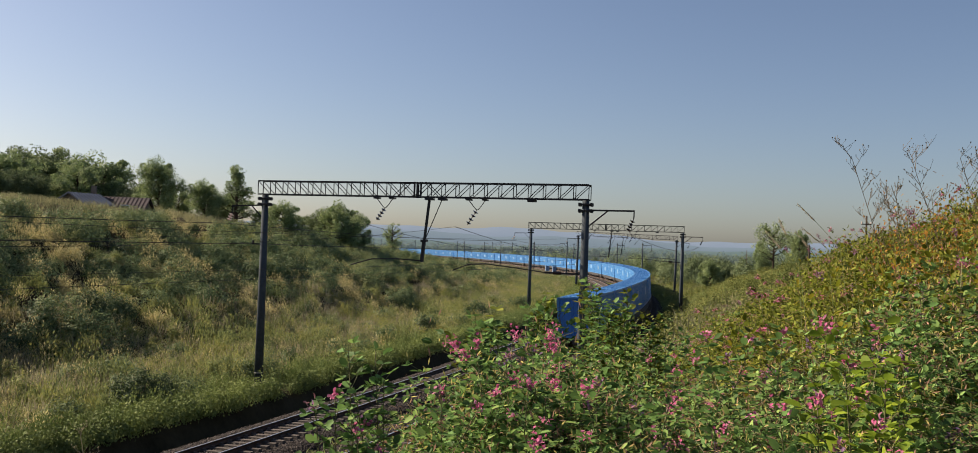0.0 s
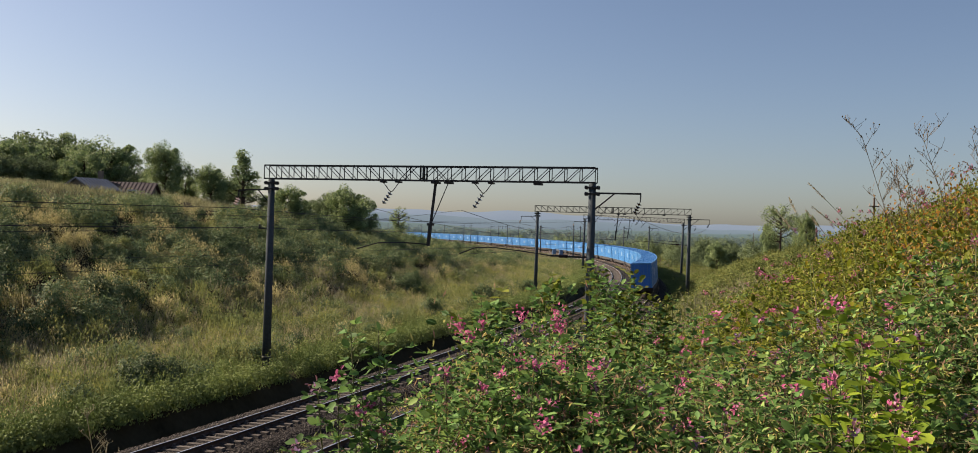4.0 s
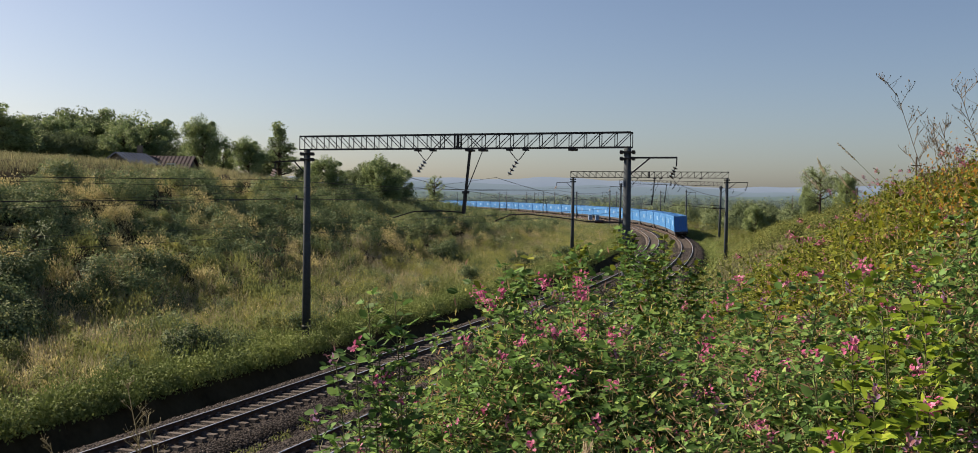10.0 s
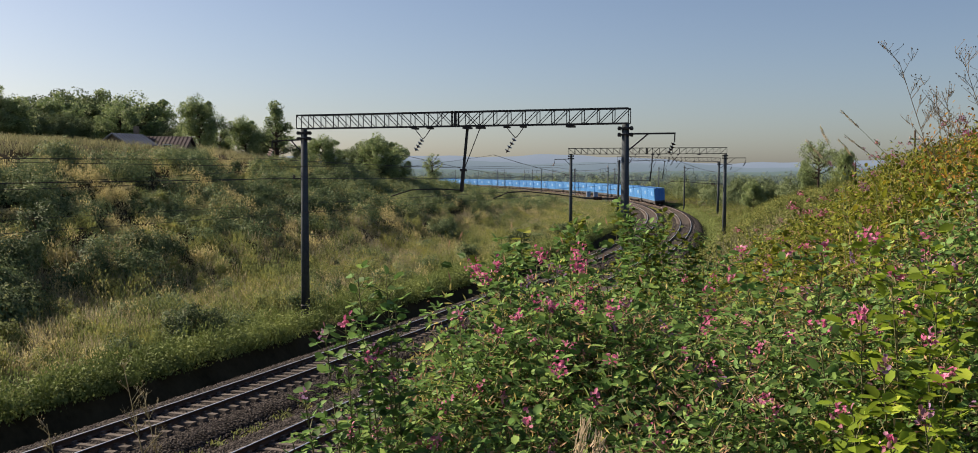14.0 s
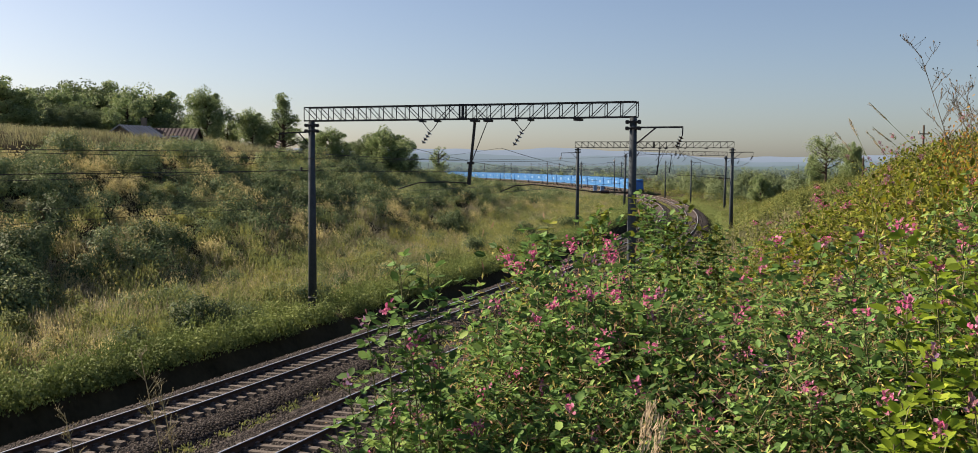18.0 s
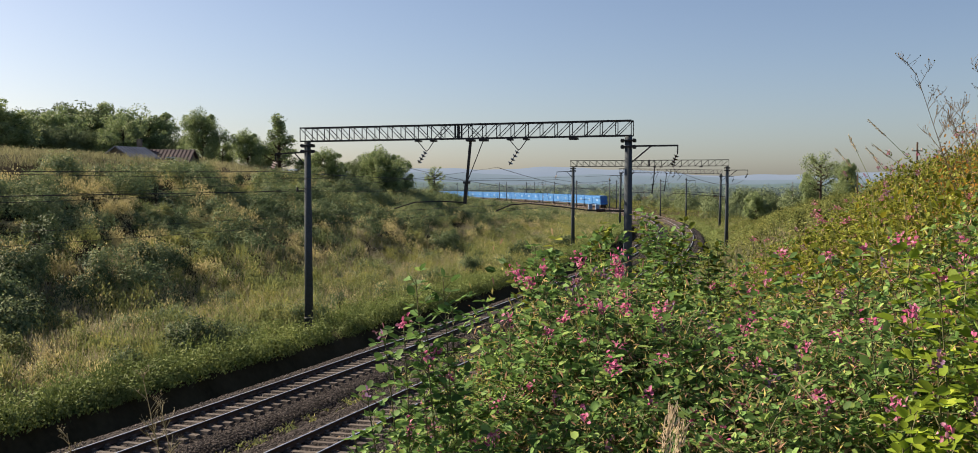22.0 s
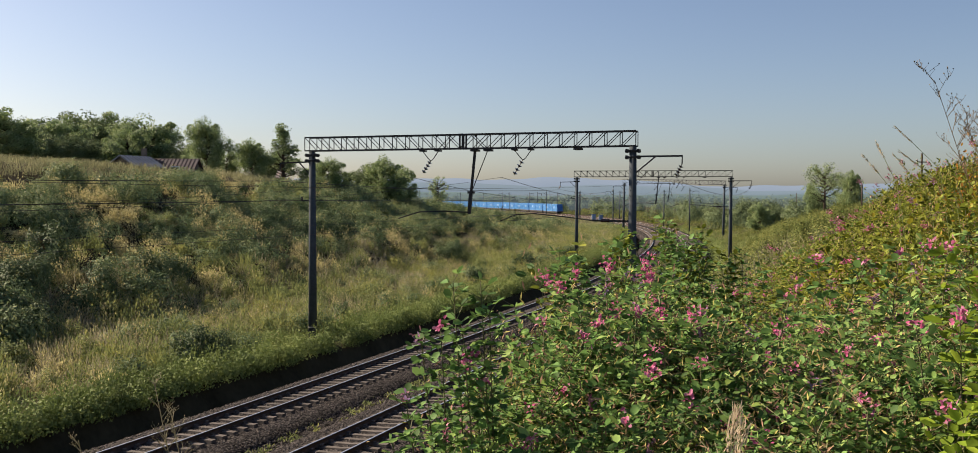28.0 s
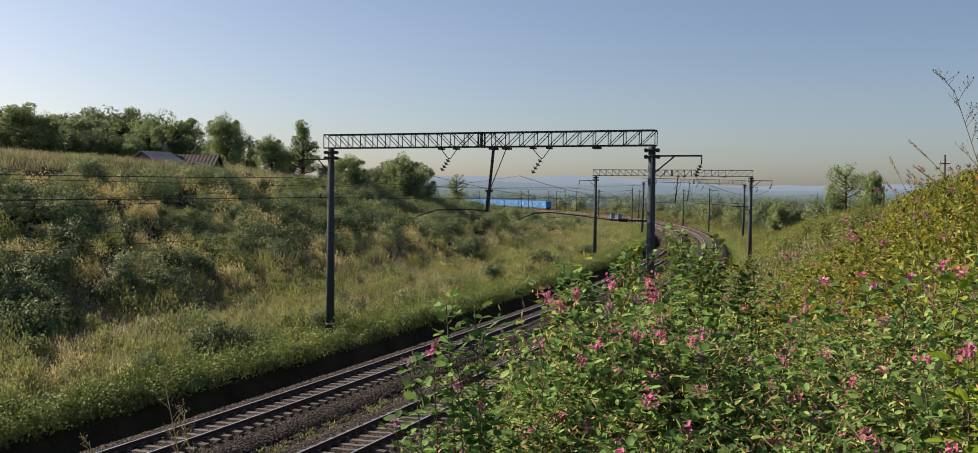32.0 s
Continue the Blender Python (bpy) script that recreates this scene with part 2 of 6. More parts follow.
# Far hills and woods: a faint bluish emission stands in for air haze.
def hazed_material(name, colour, haze_glow):
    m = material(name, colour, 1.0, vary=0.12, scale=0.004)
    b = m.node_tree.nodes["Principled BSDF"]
    b.inputs["Emission Color"].default_value, b.inputs["Emission Strength"].default_value = (*haze_glow, 1), 1.0
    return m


# ---- building blocks ----
class Geo:
    """Collects boxes, tubes and sheets as plain vertex and face lists."""

    def __init__(self):
        self.v, self.f = [], []

    def add(self, verts, faces):
        n = len(self.v)
        self.v += [tuple(p) for p in verts]
        self.f += [tuple(i + n for i in q) for q in faces]
        return self

    def box(self, c, s, m=None, bevel=0.0):
        x, y, z = s[0] / 2, s[1] / 2, s[2] / 2
        if bevel:
            k = bevel
            ring = [(x, y - k), (x - k, y), (k - x, y), (-x, y - k), (-x, k - y), (k - x, -y), (x - k, -y), (x, k - y)]
            ps = [(a, b, -z) for a, b in ring] + [(a, b, z) for a, b in ring]
            fs = [(i, (i + 1) % 8, 8 + (i + 1) % 8, 8 + i) for i in range(8)] + [tuple(range(7, -1, -1)), tuple(range(8, 16))]
        else:
            ps = [(a, b, d) for d in (-z, z) for a, b in ((-x, -y), (x, -y), (x, y), (-x, y))]
            fs = [(0, 3, 2, 1), (4, 5, 6, 7), (0, 1, 5, 4), (1, 2, 6, 5), (2, 3, 7, 6), (3, 0, 4, 7)]
        ps = [Vector(p) for p in ps]
        if m is not None:
            ps = [m @ p for p in ps]
        return self.add([p + Vector(c) for p in ps], fs)

    def bar(self, p, q, w, h=None):
        """A square bar from p to q."""
        p, q = Vector(p), Vector(q)
        d = q - p
        r = d.to_track_quat("Z", "Y").to_matrix()
        return self.box((p + q) / 2, (w, h or w, d.length), r)

    def tube(self, p, q, r0, r1=None, n=8):
        p, q = Vector(p), Vector(q)
        r1 = r0 if r1 is None else r1
        r = (q - p).to_track_quat("Z", "Y").to_matrix()
        ps = [p + r @ Vector((r0 * math.cos(a), r0 * math.sin(a), 0)) for a in (2 * math.pi * i / n for i in range(n))]
        ps += [q + r @ Vector((r1 * math.cos(a), r1 * math.sin(a), 0)) for a in (2 * math.pi * i / n for i in range(n))]
        fs = [(i, (i + 1) % n, n + (i + 1) % n, n + i) for i in range(n)] + [tuple(range(n - 1, -1, -1)), tuple(range(n, 2 * n))]
        return self.add(ps, fs)

    def chain(self, pts, r, n=5, r1=None):
        """A thin tube along points."""
        r1 = r if r1 is None else r1
        pts = [Vector(p) for p in pts]
        rings = []
        for i, p in enumerate(pts):
            d = (pts[min(i + 1, len(pts) - 1)] - pts[max(i - 1, 0)])
            m = d.to_track_quat("Z", "Y").to_matrix()
            k = r + (r1 - r) * i / max(1, len(pts) - 1)
            rings.append([p + m @ Vector((k * math.cos(2 * math.pi * j / n), k * math.sin(2 * math.pi * j / n), 0)) for j in range(n)])
        fs = []
        for i in range(len(pts) - 1):
            fs += [(i * n + j, i * n + (j + 1) % n, (i + 1) * n + (j + 1) % n, (i + 1) * n + j) for j in range(n)]
        return self.add([p for ring in rings for p in ring], fs)


def quick(name, V, F):
    """A mesh from arrays: V (n, 3), F (m, 3 or 4)."""
    V, F = np.asarray(V, np.float32), np.asarray(F, np.int32)
    me = bpy.data.meshes.new(name)
    k = F.shape[1]
    me.vertices.add(len(V))
    me.vertices.foreach_set("co", V.ravel())
    me.loops.add(F.size)
    me.loops.foreach_set("vertex_index", F.ravel())
    me.polygons.add(len(F))
    me.polygons.foreach_set("loop_start", np.arange(0, F.size, k, dtype=np.int32))
    me.update(calc_edges=True)
    return me


def mesh_of(name, geo, mat, smooth=False):
    if isinstance(geo, Geo):
        me = bpy.data.meshes.new(name)
        me.from_pydata(geo.v, [], geo.f)
        me.update()
    else:
        me = quick(name, *geo)
    if smooth:
        me.polygons.foreach_set("use_smooth", [True] * len(me.polygons))
    me.materials.append(mat)
    return me


def part(name, geo, mat, parent=None, label="", smooth=False):
    """One mesh object under a thing (or a thing itself)."""
    me = geo if isinstance(geo, bpy.types.Mesh) else mesh_of(name, geo, mat, smooth)
    ob = new(name, me)
    ob.parent = parent
    return tagged(ob, label)


def thing(name, m, label, category, group="", kind=""):
    ob = new(name)
    ob.matrix_basis = m
    return tagged(ob, label, category, group, kind)


# ---- the railway's line ----
START, HEAD = (-14.427, 20.0), 0.3451     # a point of the left track's axis, and its bearing there
S0, S1, STEP = -120.0, 1300.0, 2.0
GAP = 5.23                                # axis to axis
CANT = 0.105                              # the outer rail is higher


def bend(s):
    """Curvature to the left, per metre."""
    u = max(0.0, min(s, 330.0)) / 100
    k = 0.000967 + 0.000941 * u - 0.000264 * u * u
    if s < 0:
        k = 0.0009 * math.exp(s / 40)
    if s > 330:
        k = float(np.interp(s, [330, 400, 480, 900], [k, 0.000666, 0.001474, 0.001474]))
    return k


LINE = []
for way_ in (1, -1):
    x, y, th, s = *START, HEAD, 0.0
    row = []
    while (s < S1) if way_ == 1 else (s > S0):
        row.append((s, x, y, th))
        for _ in range(4):
            h = way_ * STEP / 4
            th -= bend(s) * h
            x, y, s = x + math.sin(th) * h, y + math.cos(th) * h, s + h
    LINE = row if way_ == 1 else row[:0:-1] + LINE
LINE = np.array(LINE)


def on_line(s, off=0.0, z=0.0):
    """The place off metres left of the left track's axis, and the bearing there."""
    x, y, th = (np.interp(s, LINE[:, 0], LINE[:, i]) for i in (1, 2, 3))
    return x - off * np.cos(th), y + off * np.sin(th), z, th


def rail_frame(s, off=0.0, z=0.0):
    x, y, z, th = on_line(s, off, z)
    return pose(float(x), float(y), z, 0, 0, -math.degrees(float(th)))


def to_line(P):
    """For points (n, 2): the way s along the line and the offset to its left."""
    out = np.empty((len(P), 2))
    tan = np.stack([np.sin(LINE[:, 3]), np.cos(LINE[:, 3])], 1)
    for i in range(0, len(P), 4000):
        q = P[i:i + 4000]
        d = ((q[:, None, :] - LINE[None, :, 1:3]) ** 2).sum(2)
        j = d.argmin(1)
        r = q - LINE[j, 1:3]
        a = (r * tan[j]).sum(1)
        out[i:i + 4000, 0] = LINE[j, 0] + a
        out[i:i + 4000, 1] = -r[:, 0] * tan[j, 1] + r[:, 1] * tan[j, 0]
    return out


def smooth01(t):
    t = np.clip(t, 0, 1)
    return t * t * (3 - 2 * t)


def rough(x, y):
    return (0.5 * np.sin(x * 0.41 + 1.3 * np.sin(y * 0.23)) * np.sin(y * 0.37 + 1.1) + 0.3 * np.sin(x * 1.1 + y * 0.7) * np.sin(y * 1.3 - x * 0.5))


def height(P):
    """The ground's height at points (n, 2)."""
    so = to_line(P)
    s, o = so[:, 0], so[:, 1]
    crest = np.interp(s, [-100, 0, 45, 62, 80, 95, 105, 130, 170, 200, 240], [9.7, 9.9, 10.1, 9.95, 9.5, 8.6, 8.0, 6.2, 3.2, 1.2, 0.2])
    left = np.interp(o, [-2.6, 1.9, 3.1, 4.1, 4.45, 6, 9, 14, 20], [-0.75, -0.75, -1.4, -1.5, -0.2, -0.1, 0.1, 0.5, 1.2])
    far = np.interp(s, [-100, 150, 230], [1.0, 1.0, 0.2])
    left = left * np.where(o > 9, far, 1) + (crest - 1.2 * far) * (0.45 * smooth01((o - 14) / 28) + 0.55 * np.clip((o - 15) / 27, 0, 1)) + np.clip(o - 42, 0, 120) * 0.02 * far
    r = -o - GAP
    scale = np.interp(s, [-100, 25, 60, 100, 140, 190], [1.0, 1.0, 0.98, 0.74, 0.36, 0.0])
    right = np.interp(r, [-2.6, 1.9, 3.0, 3.8, 4.6], [-0.75, -0.75, -0.95, -0.95, -0.2])
    right = right + scale * np.interp(r, [4.6, 6, 8, 11, 14, 18, 24, 40, 80], [0, 0.6, 2.7, 5.3, 6.25, 6.9, 8.4, 9.4, 10.5])
    z = np.where(o > -GAP / 2, left, right)
    edge = np.maximum(o, r)
    z = z + rough(P[:, 0], P[:, 1]) * 0.22 * smooth01((edge - 5) / 5)
    u, v = P[:, 0] * 0.8 + P[:, 1] * 0.6, P[:, 1] * 0.8 - P[:, 0] * 0.6
    lump = np.sin(u * 1.25 + 1.5 * np.sin(v * 0.5)) * np.sin(v * 1.05 + 1.3 * np.sin(u * 0.6 + 1)) + 0.6 * np.sin(u * 0.5 + 2 + np.sin(v * 0.33)) + 0.25 * np.sin(u * 2.9 + v * 1.1)
    z = z + 0.48 * lump * smooth01((o - 15) / 4) * smooth01((40 - o) / 5) * np.interp(s, [-40, 150, 200], [1, 1, 0])
    dist = np.hypot(P[:, 0], P[:, 1])
    return z - np.clip(dist - 700, 0, 4000) * 0.004


def ground_at(x, y):
    return float(height(np.array([[x, y]]))[0])


def stretch(a, b, fine, far_a, far_b, grow=1.18):
    c = list(np.arange(a, b + 1e-6, fine))
    for end, sign in ((far_b, 1), (far_a, -1)):
        d, v = fine, (b if sign == 1 else a)
        while sign * (end - v) > 0:
            d *= grow
            v += sign * d
            c.append(v)
    return np.array(sorted(c))


def ground():
    xs, ys = stretch(-75, 45, 0.7, -4500, 4500), stretch(-12, 200, 0.9, -1500, 4700)
    X, Y = np.meshgrid(xs, ys)
    P = np.stack([X.ravel(), Y.ravel()], 1)
    V = np.column_stack([P, height(P)])
    n, k = len(xs), len(ys)
    i = (np.arange(k - 1)[:, None] * n + np.arange(n - 1)[None, :]).ravel()
    ob = part("ground", (V, np.stack([i, i + 1, i + n + 1, i + n], 1)), M["soil"], smooth=True)
    tagged(ob, "weedy brown soil of a railway cutting", "ground", kind="structure")


ground()


# ---- tracks ----
def sweep(profile, s_list, off, z, cant=0.0):
    """A profile (across, up) swept along the line."""
    V, F = [], []
    n = len(profile)
    for s in s_list:
        x, y, _, th = on_line(s)
        for a, h in profile:
            o = off - a
            V.append((x - o * math.cos(th), y + o * math.sin(th), z + h + cant * (a + 0.76) / 1.52))
    for i in range(len(s_list) - 1):
        F += [(i * n + j, i * n + (j + 1) % n, (i + 1) * n + (j + 1) % n, (i + 1) * n + j) for j in range(n)]
    return np.array(V), np.array(F)


RAIL = [(-0.075, -0.18), (0.075, -0.18), (0.075, -0.165), (0.012, -0.14), (0.012, -0.05), (0.036, -0.035), (0.036, -0.003),
        (-0.036, -0.003), (-0.036, -0.035), (-0.012, -0.05), (-0.012, -0.14), (-0.075, -0.165)]
TOP = [(-0.034, -0.004), (0.034, -0.004), (0.03, 0.0), (-0.03, 0.0)]
BED = [(-3.3, -1.02), (3.3, -1.02), (2.05, -0.25), (1.5, -0.212), (-1.5, -0.212), (-2.05, -0.25)]
RUN = np.concatenate([np.arange(-70, 150, 2.5), np.arange(150, 900, 6.0)])


def sleeper_mesh():
    g = Geo()
    ring = []
    for x, w, h in ((-1.35, 0.14, 0.12), (-1.0, 0.14, 0.14), (-0.6, 0.13, 0.12), (0, 0.12, 0.1), (0.6, 0.13, 0.12), (1.0, 0.14, 0.14), (1.35, 0.14, 0.12)):
        ring += [(x, -w, -0.12), (x, w, -0.12), (x, w - 0.03, h - 0.1), (x, -w + 0.03, h - 0.1)]
    fs = [(i * 4 + j, i * 4 + (j + 1) % 4, i * 4 + 4 + (j + 1) % 4, i * 4 + 4 + j) for i in range(6) for j in range(4)]
    g.add(ring, fs + [(3, 2, 1, 0), (24, 25, 26, 27)])
    for x in (-0.9, -0.65, 0.65, 0.9):
        g.box((x, 0, 0.06), (0.08, 0.12, 0.06))
    return mesh_of("sleeper", g, M["sleeper"])


def tracks():
    sl = sleeper_mesh()
    co = np.array([v.co for v in sl.vertices])
    tri = []
    for p in sl.polygons:
        q = list(p.vertices)
        tri += [(q[0], q[1], q[2]), (q[0], q[2], q[3])]
    tri = np.array(tri)
    for k, off in enumerate((0.0, -GAP)):
        tr = tagged(new("railway_track"), "concrete-sleepered broad gauge railway track on dark ballast", "railway track", "tracks", "structure")
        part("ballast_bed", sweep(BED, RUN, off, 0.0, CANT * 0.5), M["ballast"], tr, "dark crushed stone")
        for a in (-0.795, 0.795):
            lift = CANT if a > 0 else 0
            rail = part("rail", sweep([(p + a, h + lift) for p, h in RAIL], RUN, off, 0.0), M["rail_side"], tr, "rust-brown steel rail")
            part("running_surface", sweep([(p + a, h + lift) for p, h in TOP], RUN, off, 0.0), M["rail_top"], rail, "polished bright steel")
        tilt = math.degrees(math.atan2(CANT, 1.59))
        n = 0
        V, F = [], []
        for i in range(1500):
            s = -60 + i * 0.545
            m = rail_frame(s, off, CANT / 2 - 0.2) @ pose(0, 0, 0, 0, -tilt, 0)
            if -14 < s < 132 and n < 270:
                ob = part("sleeper", sl, None, tr)
                ob.matrix_basis = m
                n += 1
            elif s < 620:
                base = len(V) * len(co)
                V.append(co @ np.array(m.to_3x3()).T + np.array(m.translation))
                F.append(tri + base)
        tagged(part("far_sleepers", (np.concatenate(V), np.concatenate(F)), M["sleeper"], tr), kind="stuff")
    # loose stones on the shoulders and between the tracks
    rng = np.random.default_rng(5)
    n = 60000
    s = -12 + 80 * rng.random(n) ** 1.5
    o = rng.uniform(-GAP - 3.0, 3.2, n)
    x, y, _, th = on_line(s, o)
    local = np.where(o > -GAP / 2, o, o + GAP)
    z = np.interp(np.abs(local), [0, 1.5, 2.05, 3.3], [-0.212, -0.212, -0.25, -1.02]) + CANT * 0.5 * (0.76 - local) / 1.52
    z = np.where((o < -2.05) & (o > -GAP + 2.05), np.maximum(z, -0.36), z)
    r = rng.uniform(0.022, 0.05, n)
    octa = np.array([(1, 0, 0), (0, 1, 0), (-1, 0, 0), (0, -1, 0), (0, 0, 1), (0, 0, -1)], float)
    jit = rng.uniform(0.6, 1.25, (n, 6, 1))
    V = octa[None] * jit * r[:, None, None]
    a = rng.uniform(0, 6.28, n)
    V = np.stack([V[..., 0] * np.cos(a)[:, None] - V[..., 1] * np.sin(a)[:, None], V[..., 0] * np.sin(a)[:, None] + V[..., 1] * np.cos(a)[:, None], V[..., 2] + 0.4 * V[..., 0]], -1)
    V += np.stack([x, y, z], 1)[:, None]
    f = np.array([(0, 1, 4), (1, 2, 4), (2, 3, 4), (3, 0, 4), (1, 0, 5), (2, 1, 5), (3, 2, 5), (0, 3, 5)])
    F = (np.arange(n)[:, None, None] * 6 + f[None]).reshape(-1, 3)
    tagged(part("ballast_stones", (V.reshape(-1, 3), F), M["stone"]), "loose grey-brown crushed ballast stones", "ballast", kind="stuff")
    # fill between the two beds
    fill = [(-1.0, -1.02), (1.0, -1.02), (1.0, -0.42), (-1.0, -0.42)]
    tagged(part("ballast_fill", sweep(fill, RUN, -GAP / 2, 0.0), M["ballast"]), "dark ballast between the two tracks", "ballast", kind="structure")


tracks()


# ---- overhead line ----
def insulator_string(g, p, q, n=4, r=0.12):
    p, q = Vector(p), Vector(q)
    g.tube(p, q, 0.018, n=6)
    for i in range(n):
        a = p.lerp(q, (i + 0.6) / (n + 0.2))
        d = (q - p).normalized()
        g.tube(a, a + d * 0.07, r, 0.05, 10)


def post(parent, x, z0, z1, bands=True):
    part("post", Geo().tube((x, 0, z0), (x, 0, z1), 0.235, 0.17, 16), M["concrete"], parent, "grey tapered concrete post", True)
    part("footing_band", Geo().tube((x, 0, z0 + 1.0), (x, 0, z0 + 1.06), 0.25, 0.25, 16), M["band_paint"], parent)
    if bands:
        for z in (z1 - 0.2, z1 - 0.5):
            part("collar", Geo().box((x, 0, z), (0.66, 0.46, 0.08)).box((x - 0.28, 0, z), (0.1, 0.34, 0.17)).box((x + 0.28, 0, z), (0.1, 0.34, 0.17)), M["steel"], parent)


def side_bracket(parent, x, z, reach, steep=1.0):
    """A bracket arm with a hanging insulator; reach is signed."""
    e = x + reach
    g = Geo().bar((x, 0, z), (e, 0, z + 0.02), 0.09).bar((x, 0, z - 1.0 * steep), (x + reach * 0.48, 0, z), 0.07)
    g.bar((e, 0, z), (e, 0, z - 0.45), 0.06)
    arm = part("bracket_arm", g, M["steel"], parent)
    return arm, (e, 0, z - 0.45)


def truss(parent, xl, xr, z, h=0.78, w=0.5, panels=26):
    """The lattice beam: four chords and their braces."""
    for y in (-w / 2, w / 2):
        for zz in (z, z + h):
            part("chord", Geo().bar((xl, y, zz), (xr, y, zz), 0.065), M["steel"], parent)
    mid = (xl + xr) / 2 + 0.1
    d = (xr - xl) / panels
    brace = mesh_of("brace", Geo().bar((0, 0, 0), (d, 0, h), 0.03), M["steel"])
    back = mesh_of("brace", Geo().bar((0, 0, h), (d, 0, 0), 0.03), M["steel"])
    upright = mesh_of("upright", Geo().bar((0, 0, 0), (0, 0, h), 0.034), M["steel"])
    cross = mesh_of("cross_brace", Geo().bar((0, -w / 2, 0), (d, w / 2, 0), 0.025), M["steel"])
    for i in range(panels + 1):
        x = xl + d * i
        for y in (-w / 2, w / 2):
            part("upright", upright, None, parent).location = (x, y, z)
            if i < panels:
                part("brace", back if x + d / 2 < mid else brace, None, parent).location = (x, y, z)
        if i < panels:
            part("cross_brace", cross, None, parent).location = (x, 0, z)
            part("cross_brace", cross, None, parent).location = (x, 0, z + h)
    for dx in (-0.07, 0.07):
        for y in (-w / 2, w / 2):
            part("splice_plate", Geo().box((mid + dx, y, z + h / 2), (0.06, 0.09, h + 0.08)), M["steel"], parent)
    for k in (-1, 1):
        for y in (-w / 2, w / 2):
            part("brace", brace if k < 0 else back, None, parent).location = (mid + (k - 1) * d / 2 + k * 0.12 + (0.5 * d if k > 0 else -0.5 * d), y, z)


def hanger(parent, x, z, end):
    """A V hanger under the beam with its insulator string leaning to the curve's inside."""
    for d in (-0.42, 0.42):
        part("hanger_pad", Geo().box((x + d, 0, z - 0.06), (0.2, 0.5, 0.08)), M["steel"], parent)
    pts = [(x - 0.42, 0, z - 0.1), (x - 0.12, 0, z - 0.45), (x - 0.02, 0, z - 0.55), (x + 0.06, 0, z - 0.55), (x + 0.16, 0, z - 0.45), (x + 0.42, 0, z - 0.1)]
    part("hanger", Geo().chain(pts, 0.022, 5), M["steel"], parent)
    g = Geo()
    insulator_string(g, (x + 0.02, 0, z - 0.55), end, 4, 0.14)
    part("insulator", g, M["insulator"], parent, "dark brown insulator string")


